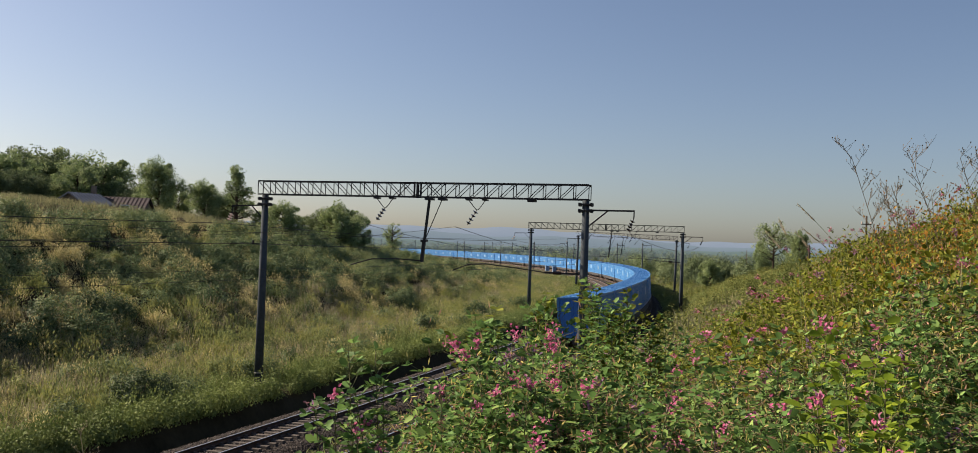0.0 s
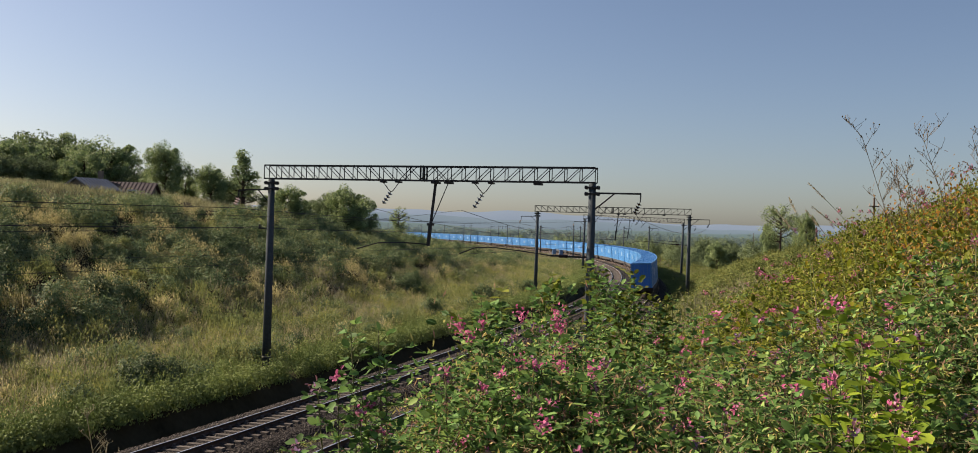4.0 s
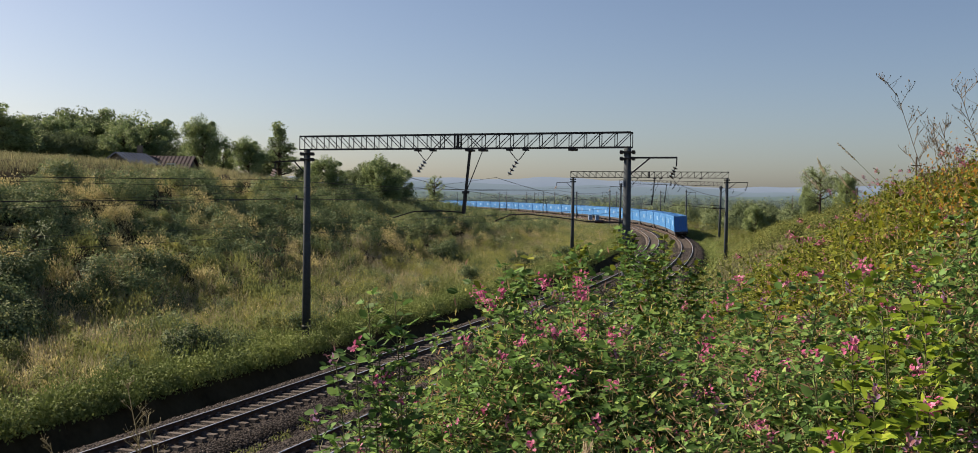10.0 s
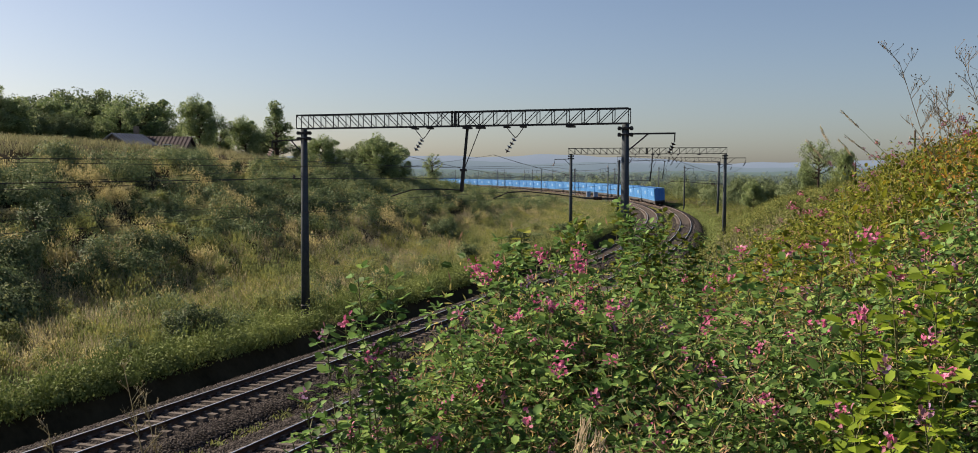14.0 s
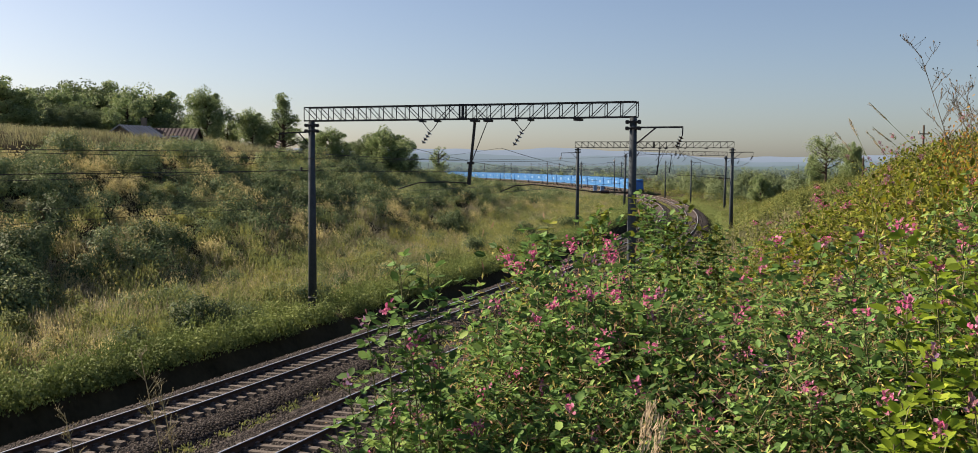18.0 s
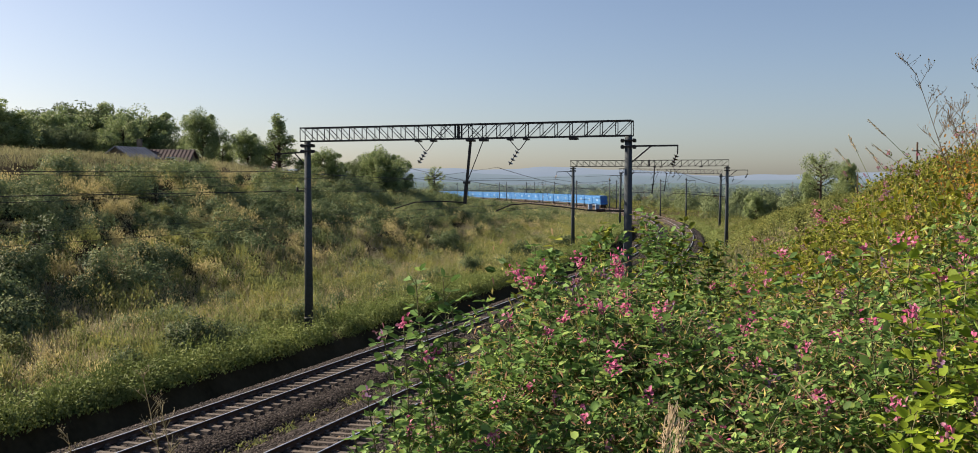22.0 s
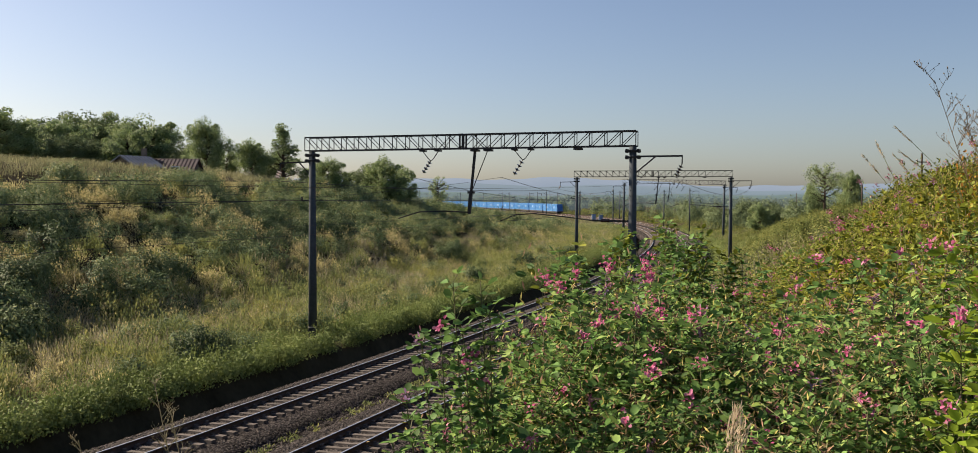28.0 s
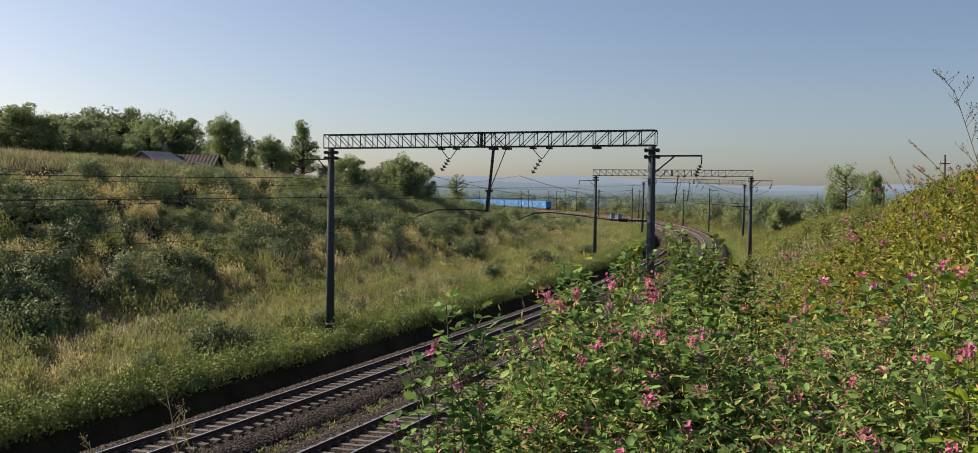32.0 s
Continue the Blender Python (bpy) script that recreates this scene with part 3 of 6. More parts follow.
def gantry(s, left, right, top, panels=23, label="", tilt=0.0):
    """A portal over both tracks; left and right: the posts' offsets from the left track's axis."""
    m = rail_frame(s, 0, 0.0) @ pose(0, 0, 0, 0, tilt, 0)
    ob = thing("catenary_gantry", m, label or "dark steel lattice beam on two tapered concrete posts", "catenary gantry", "gantries over the tracks")
    z = top - 0.75
    xl, xr = -left + 0.3, right - 0.18
    for x in (xl, xr):
        w = m @ Vector((x, 0, 0))
        post(ob, x, ground_at(w.x, w.y) - 0.5, z)
    truss(ob, -left, right, z + 0.03, h=0.7, panels=panels)
    hanger(ob, -0.3, z, (-0.72, 0, z - 1.18))
    hanger(ob, 4.64, z, (4.18, 0, z - 1.3))
    # the fixing leg between the tracks, with its stay and arms
    part("fixing_leg", Geo().bar((2.14, 0, z), (1.82, 0, 6.68), 0.11).bar((1.92, 0, 7.8), (1.82, 0, 6.68), 0.15), M["steel"], ob)
    part("leg_clamp", Geo().box((1.92, 0, 7.75), (0.3, 0.25, 0.12)), M["steel"], ob)
    part("stay", Geo().bar((2.84, 0, z), (1.94, 0, 7.75), 0.035), M["steel"], ob)
    for x in (2.14, 2.84, 7.44):
        part("leg_pad", Geo().box((x, 0, z - 0.07), (0.35, 0.5, 0.1)), M["steel"], ob)
    part("registration_arm", Geo().chain([(1.84, 0, 6.75), (0.5, 0, 6.8), (-0.9, 0, 6.75), (-1.6, 0, 6.55), (-2.1, 0, 6.4)], 0.035, 6), M["steel"], ob)
    arm = part("registration_arm", Geo().bar((xr, 0, 6.4), (xr - 1.95, 0, 6.42), 0.09), M["steel"], ob)
    part("arm_insulator", Geo().tube((xr - 1.5, 0, 6.42), (xr - 1.1, 0, 6.42), 0.085, 0.085, 10), M["insulator"], arm)
    part("arm_rod", Geo().chain([(xr - 1.9, 0, 6.42), (6.6, 0, 6.6), (5.2, 0, 6.72), (4.3, 0, 6.66), (3.5, 0, 6.35)], 0.03, 6), M["steel"], arm)
    # brackets for the feeder wires outside the posts
    br = part("bracket_arm", Geo().bar((xr, 0, z - 0.46), (xr + 2.32, 0, z - 0.46), 0.08).bar((xr, 0, z - 1.35), (xr + 1.08, 0, z - 0.46), 0.06).bar((xr + 2.3, 0, z - 0.46), (xr + 2.29, 0, z - 0.85), 0.05), M["steel"], ob)
    g = Geo()
    insulator_string(g, (xr + 2.28, 0, z - 0.85), (xr + 2.03, 0, z - 1.38), 4, 0.14)
    part("insulator", g, M["insulator"], br)
    bl = part("bracket_arm", Geo().bar((xl, 0, z - 0.55), (xl - 2.0, 0, z - 0.6), 0.07).bar((xl, 0, z - 1.35), (xl - 0.8, 0, z - 0.58), 0.05).bar((xl - 1.98, 0, z - 0.6), (xl - 2.0, 0, z - 1.0), 0.05), M["steel"], ob)
    g = Geo()
    insulator_string(g, (xl - 2.0, 0, z - 1.0), (xl - 2.2, 0, z - 1.4), 3, 0.14)
    part("insulator", g, M["insulator_white"], bl, "weathered pale insulator")
    part("lower_bracket", Geo().bar((xl - 0.7, 0, 7.3), (xl, 0, 7.3), 0.07).tube((xl - 0.65, 0, 7.3), (xl - 0.65, 0, 7.5), 0.06, 0.05), M["steel"], ob)


def wire(pts, r=0.012, label="dark overhead wire"):
    ob = part("overhead_wire", Geo().chain(pts, r, 4), M["wire"])
    tagged(ob, label, "wire", "overhead wires")


def span(a, b, sag, n=14):
    a, b = Vector(a), Vector(b)
    return [a.lerp(b, i / n) - Vector((0, 0, sag * 4 * (i / n) * (1 - i / n))) for i in range(n + 1)]


def mast(s, off, h=9.6, arm=0.0, r=0.15):
    """A single concrete catenary mast; arm: signed reach across the track."""
    m = rail_frame(s, off, 0.0)
    w = m.translation
    z = ground_at(w.x, w.y)
    ob = thing("catenary_mast", m, "slim grey concrete overhead line mast", "mast", "masts along the line")
    part("post", Geo().tube((0, 0, z - 0.4), (0, 0, h), r * 1.25, r * 0.85, 12), M["concrete"], ob, "", True)
    part("collar", Geo().box((0, 0, h - 0.4), (0.5, 0.4, 0.1)), M["steel"], ob)
    if arm:
        a, e = side_bracket(ob, 0, h - 0.6, arm)
        g = Geo()
        insulator_string(g, e, (e[0], 0, e[2] - 0.7), 3, 0.12)
        part("insulator", g, M["insulator"], a)
    return ob


G1, G2, G3 = 29.32, 96.18, 160.0
gantry(G1, 7.51, 10.27, 10.66, 24)
gantry(G2, 7.9, 10.57, 10.62, 24)
gantry(G3, 6.5, 12.1, 10.7, 24, tilt=0.9)
for s, sides in ((198, "r"), (239, "lr"), (304, "lr"), (365, "lr"), (400, "r"), (435, "lr"), (449, "lr"), (530, "lr"), (590, "lr")):
    for side in sides:
        mast(s, 4.2 if side == "l" else -GAP - 4.2, 9.4, 2.0 if side == "r" else -2.0)


def line_point(s, off, z):
    x, y, _, _ = on_line(s, off)
    return (float(x), float(y), z)


SUPPORTS = [-35, G1, G2, G3, 239, 304, 365, 435, 490, 530, 590]
for a, b in zip(SUPPORTS, SUPPORTS[1:]):
    for o in (1.0, -GAP + 1.4):
        top, low = span(line_point(a, o + 0.3, 8.5), line_point(b, o + 0.3, 8.5), 1.3), span(line_point(a, o, 6.35), line_point(b, o, 6.35), 0.05)
        thin = 0.006 if a < 0 else 0.012
        wire(top, thin, "dark messenger wire over the track")
        wire(low, thin, "dark contact wire over the track")
        for i in (2, 4, 6, 8, 10, 12):
            wire([top[i], low[i]], 0.003 if a < 0 else 0.006, "thin dropper between two overhead wires")
    wire(span(line_point(a, 9.5, 8.35), line_point(b, 9.5, 8.35), 0.3), 0.017, "dark feeder wire beside the line")
    wire(span(line_point(a, 8.0, 7.3), line_point(b, 8.0, 7.3), 0.12), 0.017, "dark feeder wire beside the line")
    wire(span(line_point(a, -12.3, 8.3), line_point(b, -12.3, 8.3), 0.6), 0.003 if a < 0 else 0.012, "dark feeder wire beside the line")


def relay_cabinet(s, off):
    x, y, _, _ = on_line(s, off)
    ob = thing("relay_cabinet", rail_frame(s, off, ground_at(x, y)), "pale blue-grey trackside relay cabinet on legs", "cabinet", "trackside cabinets")
    part("box", Geo().box((0, 0, 1.5), (1.1, 0.8, 1.5), bevel=0.04), M["cabinet_paint"], ob)
    part("lid", Geo().box((0, 0, 2.3), (1.25, 0.95, 0.08)), M["cabinet_paint"], ob)
    for sx in (-0.45, 0.45):
        for sy in (-0.3, 0.3):
            part("leg", Geo().bar((sx, sy, -0.2), (sx, sy, 0.8), 0.08), M["galvanised"], ob)


relay_cabinet(262, 4.6)
relay_cabinet(264, 6.4)


# ---- the train ----
WAGON, BOX = 25.6, 12.19


def corrugated(length, height_, depth=0.036, pitch=0.28):
    """A corrugated wall in the xz plane facing -y."""
    V, F = [], []
    x = 0.0
    prof = []
    while x < length:
        for dx, dy in ((0, 0), (0.07, 0), (0.14, depth), (0.21, depth)):
            if x + dx < length:
                prof.append((x + dx, dy))
        x += pitch
    prof.append((length, 0))
    for px, py in prof:
        V += [(px, py, 0), (px, py, height_)]
    for i in range(len(prof) - 1):
        F.append((2 * i, 2 * i + 2, 2 * i + 3, 2 * i + 1))
    return V, F


def container():
    """A forty-foot box, long side along y, floor at z = 0."""
    L, Wd, Ht = BOX, 2.44, 2.9
    ob = thing("shipping_container", Matrix.Identity(4), "light blue corrugated steel shipping container with white emblem", "container", "containers on the train")
    V, F = corrugated(L - 0.3, Ht - 0.3)
    for sx in (-1, 1):
        g = Geo().add([(sx * (Wd / 2 - y - 0.01), (x - L / 2 + 0.15) * -sx * -1 if sx > 0 else -(x - L / 2 + 0.15), z + 0.16) for x, y, z in V], F)
        part("side_panel", g, M["blue_paint"], ob)
        g = Geo().box((sx * (Wd / 2 - 0.012), 1.2 * sx, 1.62), (0.012, 2.3, 0.9))
        part("emblem", g, M["emblem_paint"], ob, "faded white painted emblem")
        part("marking", Geo().box((sx * (Wd / 2 - 0.012), -4.2 * sx, 2.25), (0.012, 1.5, 0.22)), M["emblem_paint"], ob)
    g = Geo().box((0, 0, Ht - 0.06), (Wd - 0.12, L - 0.2, 0.06))
    for i in range(22):
        g.box((0, -L / 2 + 0.5 + i * 0.53, Ht - 0.025), (Wd - 0.3, 0.25, 0.03))
    part("roof_panel", g, M["blue_paint"], ob)
    part("floor_panel", Geo().box((0, 0, 0.1), (Wd - 0.14, L - 0.2, 0.08)), M["wagon_steel"], ob)
    for sx in (-1, 1):
        for zz in (0.08, Ht - 0.08):
            part("side_rail", Geo().box((sx * (Wd / 2 - 0.05), 0, zz), (0.1, L - 0.34, 0.16)), M["blue_paint"], ob)
        for sy in (-1, 1):
            part("corner_post", Geo().box((sx * (Wd / 2 - 0.085), sy * (L / 2 - 0.085), Ht / 2), (0.17, 0.17, Ht - 0.24)), M["blue_paint"], ob)
            for zz in (0.06, Ht - 0.06):
                part("corner_casting", Geo().box((sx * (Wd / 2 - 0.088), sy * (L / 2 - 0.088), zz), (0.18, 0.18, 0.12)), M["blue_door"], ob)
    for sy in (-1, 1):
        for zz in (0.08, Ht - 0.08):
            part("end_rail", Geo().box((0, sy * (L / 2 - 0.06), zz), (Wd - 0.36, 0.1, 0.16)), M["blue_paint"], ob)
    for sx in (-1, 1):
        door = part("door", Geo().box((sx * 0.52, -L / 2 + 0.09, Ht / 2), (1.02, 0.06, Ht - 0.36), bevel=0.02), M["blue_door"], ob, "saturated blue door leaf")
        for k in (0.25, 0.75):
            part("locking_bar", Geo().tube((sx * k, -L / 2 + 0.035, 0.2), (sx * k, -L / 2 + 0.035, Ht - 0.2), 0.022, n=6).box((sx * k, -L / 2 + 0.03, 1.2), (0.28, 0.03, 0.05)), M["blue_paint"], door)
    V, F = corrugated(Wd - 0.36, Ht - 0.3)
    part("front_panel", Geo().add([(x - Wd / 2 + 0.18, L / 2 - 0.05 - y, z + 0.16) for x, y, z in V], F), M["blue_paint"], ob)
    return ob


def wagon():
    ob = thing("flat_wagon", Matrix.Identity(4), "dark steel container flat wagon on two bogies", "wagon", "wagons of the train")
    for sx in (-1, 1):
        part("side_beam", Geo().box((sx * 1.15, 0, 0.95), (0.14, WAGON - 1.4, 0.42)).box((sx * 1.15, 0, 0.68), (0.12, 13.0, 0.2)), M["wagon_steel"], ob)
        part("buffer_step", Geo().box((sx * 1.1, -WAGON / 2 + 0.8, 0.55), (0.3, 0.3, 0.05)).bar((sx * 1.2, -WAGON / 2 + 0.8, 0.55), (sx * 1.2, -WAGON / 2 + 0.8, 1.0), 0.03), M["wagon_steel"], ob)
    part("centre_sill", Geo().box((0, 0, 0.95), (0.5, WAGON - 0.9, 0.5)), M["wagon_steel"], ob)
    for i in range(9):
        part("cross_beam", Geo().box((0, -WAGON / 2 + 0.9 + i * (WAGON - 1.8) / 8, 1.0), (2.2, 0.22, 0.3)), M["wagon_steel"], ob)
    for sy in (-1, 1):
        part("coupler", Geo().box((0, sy * (WAGON / 2 - 0.25), 0.98), (0.28, 0.9, 0.32)), M["wagon_steel"], ob)
        b = part("bogie", Geo().box((0, sy * 9.6, 0.62), (1.9, 0.5, 0.26)).box((-1.0, sy * 9.6, 0.52), (0.16, 2.5, 0.26)).box((1.0, sy * 9.6, 0.52), (0.16, 2.5, 0.26)), M["wagon_steel"], ob)
        for dy in (-0.92, 0.92):
            part("wheelset", Geo().tube((-0.86, sy * 9.6 + dy, 0.475), (-0.73, sy * 9.6 + dy, 0.475), 0.475, 0.475, 20).tube((0.73, sy * 9.6 + dy, 0.475), (0.86, sy * 9.6 + dy, 0.475), 0.475, 0.475, 20).tube((-0.8, sy * 9.6 + dy, 0.475), (0.8, sy * 9.6 + dy, 0.475), 0.08, n=8), M["rail_side"], b)
    return ob


N_WAGONS = 22
MOVING = []                      # (thing, distance of its middle ahead of the train's tail)


def train():
    first_w, first_c = wagon(), container()
    for i in range(N_WAGONS):
        w = first_w if i == 0 else copy_thing(first_w, Matrix.Identity(4))
        MOVING.append((w, WAGON * (i + 0.5), 0.0))
        for k in (-1, 1):
            c = first_c if i == 0 and k == -1 else copy_thing(first_c, Matrix.Identity(4))
            MOVING.append((c, WAGON * (i + 0.5) + k * (BOX / 2 + 0.2), 1.19))


train()
def tail_at(t):
    """How far along the line the train's tail is."""
    u = t / 10
    return 50.82 + 109.218 * u + 1.253 * u * u + 0.591 * u ** 3


def motions():
    tilt = math.degrees(math.atan2(CANT, 1.59))
    for ob, ahead, up in MOVING:
        rows = []
        for i in range(17):
            t = i * 2.0
            m = rail_frame(tail_at(t) + ahead, -GAP, CANT / 2) @ pose(0, 0, 0, 0, -tilt, 0) @ pose(0, 0, up)
            rows.append((t, m))
        walk(ob, rows)
    # the insect leaves the bush, crosses the sky and settles on the bank
    way = ((0.0, -0.05, 2.05, 7.12), (2.4, -0.05, 2.05, 7.12), (2.8, -0.22, 3.17, 7.68), (3.0, 0.51, 3.13, 7.97), (3.2, 1.16, 2.92, 8.215), (3.4, 1.64, 2.63, 8.39), (3.9, 2.8, 1.6, 8.1), (5.0, 3.2, 1.2, 7.3), (32.0, 3.2, 1.2, 7.3))
    walk(INSECT, [(t, pose(x, y, z, 0, 8, -80)) for t, x, y, z in way])



def again(ob, m):
    """A copy at the pose m, whatever size the first one was given."""
    return copy_thing(ob, m @ Matrix.Diagonal((1 / ob.scale.x, 1 / ob.scale.y, 1 / ob.scale.z, 1)))


# ---- plants: arrays of leaves and blades ----
def unit(v):
    return v / np.maximum(np.linalg.norm(v, axis=-1, keepdims=True), 1e-6)


def leaf_array(rng, C, D, L, W, fold=0.25, droop=0.0, simple=False, tilt=0.35, face=None, lie=0.0):
    """Folded leaves: bases C (n, 3), directions D, lengths L and half widths W (n); lie: how far they lie along the crown's surface."""
    n = len(C)
    D = unit(D)
    if lie:
        D = unit(D - lie * (D * face).sum(1, keepdims=True) * face)
    side = unit(np.cross(D, (np.array([0, 0, 1.0]) if face is None else face) + rng.normal(0, tilt, (n, 3))))
    nrm = np.cross(side, D)
    L, W = np.broadcast_to(L, n)[:, None], np.broadcast_to(W, n)[:, None]
    if simple:
        V = np.stack([C, C + D * L * 0.5 - side * W + nrm * W * fold, C + D * L, C + D * L * 0.5 + side * W + nrm * W * fold], 1)
        return V.reshape(-1, 3), np.arange(n * 4).reshape(-1, 4)
    V = np.empty((n, 6, 3))
    V[:, 0] = C
    for j, (a, b) in enumerate(((0.25, -0.88), (0.7, -0.92), (1.0, 0.0), (0.7, 0.92), (0.25, 0.88)), 1):
        V[:, j] = C + D * L * a + side * W * b + nrm * W * (fold * abs(b)) - np.array([0, 0, 1.0]) * L * droop * a * a
    i = np.arange(n)[:, None] * 6
    F = np.concatenate([i + np.array([0, 1, 2, 3]), i + np.array([0, 3, 4, 5])])
    return V.reshape(-1, 3), F


def blade_array(rng, C, D, L, W, bend_=0.35, simple=False):
    """Tapering grass blades that bend over."""
    n = len(C)
    D = unit(D)
    side = unit(np.cross(D, rng.normal(0, 1, (n, 3))))
    out = unit(rng.normal(0, 1, (n, 3)) * np.array([1, 1, 0.1]))
    L, W = np.broadcast_to(L, n)[:, None], np.broadcast_to(W, n)[:, None]
    if simple:
        tip = C + D * L + out * L * bend_ * 0.7
        V = np.stack([C - side * W, C + side * W, tip + side * W * 0.3, tip - side * W * 0.3], 1)
        return V.reshape(-1, 3), np.arange(n * 4).reshape(-1, 4)
    V = np.empty((n, 6, 3))
    for k, (a, w) in enumerate(((0, 1), (0.55, 0.8), (1, 0.12))):
        mid = C + D * L * a + out * L * bend_ * a * a
        V[:, 2 * k], V[:, 2 * k + 1] = mid - side * W * w, mid + side * W * w
    i = np.arange(n)[:, None] * 6
    F = np.concatenate([i + np.array([0, 1, 3, 2]), i + np.array([2, 3, 5, 4])])
    return V.reshape(-1, 3), F


def join(*sets):
    V, F, n = [], [], 0
    for v, f in sets:
        V.append(v)
        F.append(f + n)
        n += len(v)
    return np.concatenate(V), np.concatenate(F)


def dome(rng, n, r, h, hollow=0.45):
    """Points in the outer shell of a lumpy dome, and their outward directions."""
    d = unit(rng.normal(0, 1, (n, 3)))
    d[:, 2] = np.abs(d[:, 2])
    lump = 1 + 0.25 * np.sin(d[:, 0] * 5 + r * 9) * np.sin(d[:, 1] * 6 + h * 5) + 0.12 * np.sin(d[:, 2] * 11 + d[:, 0] * 7)
    k = (hollow + (1 - hollow) * rng.random(n) ** 0.5) * lump
    return d * np.array([r, r, h]) * k[:, None], d


def scatter(rng, n, s_range, o_range):
    s, o = rng.uniform(*s_range, n), rng.uniform(*o_range, n)
    x, y, _, _ = on_line(s, o)
    P = np.stack([x, y], 1)
    keep = np.ones(n, bool)
    for ps, po in ((G1, 7.3), (G2, 7.7), (G1, -10.1), (G2, -10.4)):
        q = np.array(on_line(ps, po)[:2], float)
        d = P - q
        dist = np.hypot(*d.T)
        toward = (d * -q).sum(1) / np.hypot(*q)          # how far in front, seen from the bank
        keep &= ~((dist < 3.4) & (np.abs(o) > 5.5) & (toward > -0.4) & (np.abs(d[:, 0] * q[1] - d[:, 1] * q[0]) / np.hypot(*q) < 1.0)) | (np.abs(o) < 1)
    return s[keep], o[keep], P[keep]


def patch(P, k=0.11, ph=0.0):
    """A slow field between about 0 and 1, for drifts of one plant among another."""
    x, y = P[:, 0] * k + ph, P[:, 1] * k - ph
    return 0.5 + 0.25 * np.sin(x * 2.1 + 1.7 * np.sin(y * 1.3)) + 0.25 * np.sin(y * 2.7 + 1.3 * np.sin(x * 1.9 + 1))


def thicket(P, s, o=None):
    """Where dark shrubs stand close together on the slope."""
    u, v = P[:, 0] * 0.9 + P[:, 1] * 0.5, P[:, 1] * 0.7 - P[:, 0] * 0.4
    q = 0.5 + 0.3 * np.sin(u * 0.42 + 1.6 * np.sin(v * 0.31)) + 0.25 * np.sin(v * 0.55 + 1.4 * np.sin(u * 0.37 + 1)) + 0.15 * np.sin(u * 1.3 + v)
    return q < np.interp(s, [20, 45, 60, 80], [0.42, 0.52, 0.75, 0.95]) + (0.28 * smooth01((o - 27) / 4) if o is not None else 0)


def tufts(rng, P, per, L, W, lean=0.35, spread=0.18):
    n = len(P)
    base = np.column_stack([P, height(P) - 0.03])
    C = np.repeat(base, per, 0)
    C[:, :2] += rng.normal(0, spread, (n * per, 2))
    D = rng.normal(0, lean, (n * per, 3))
    D[:, 2] = 1
    return blade_array(rng, C, D, rng.uniform(0.6, 1.15, n * per) * L, W, simple=True)


def weeds(rng, P, per, r, h, L, W):
    n = len(P)
    base = np.column_stack([P, height(P) - 0.05])
    p, d = dome(rng, n * per, 1.0, 1.0, 0.3)
    k = np.repeat(rng.uniform(0.35, 1.75, n), per)[:, None]
    C = np.repeat(base, per, 0) + p * k * np.array([r, r, h])
    D = d * 0.3 + rng.normal(0, 0.6, d.shape) + np.array([0, 0, 0.25])
    return leaf_array(rng, C, D, L * rng.uniform(0.6, 1.2, n * per), W * rng.uniform(0.7, 1.1, n * per), simple=True, face=d, lie=0.85, tilt=0.25)


def clumps(rng, P, per, r, h, L, W):
    """Dense plumes: narrow leaves that point up and outwards from a lumpy body."""
    n = len(P)
    base = np.column_stack([P, height(P) - 0.05])
    p, d = dome(rng, n * per, 1.0, 1.0, 0.5)
    k = np.repeat(rng.uniform(0.55, 1.45, n), per)[:, None]
    k2 = np.repeat(rng.uniform(0.6, 1.5, n), per)
    q = p * k * np.array([r, r, h])
    q[:, 2] *= k2
    D = d * 0.55 + rng.normal(0, 0.25, d.shape) + np.array([0, 0, 0.75])
    return leaf_array(rng, np.repeat(base, per, 0) + q, D, L * rng.uniform(0.6, 1.3, n * per), W * rng.uniform(0.7, 1.1, n * per), simple=True, face=d)


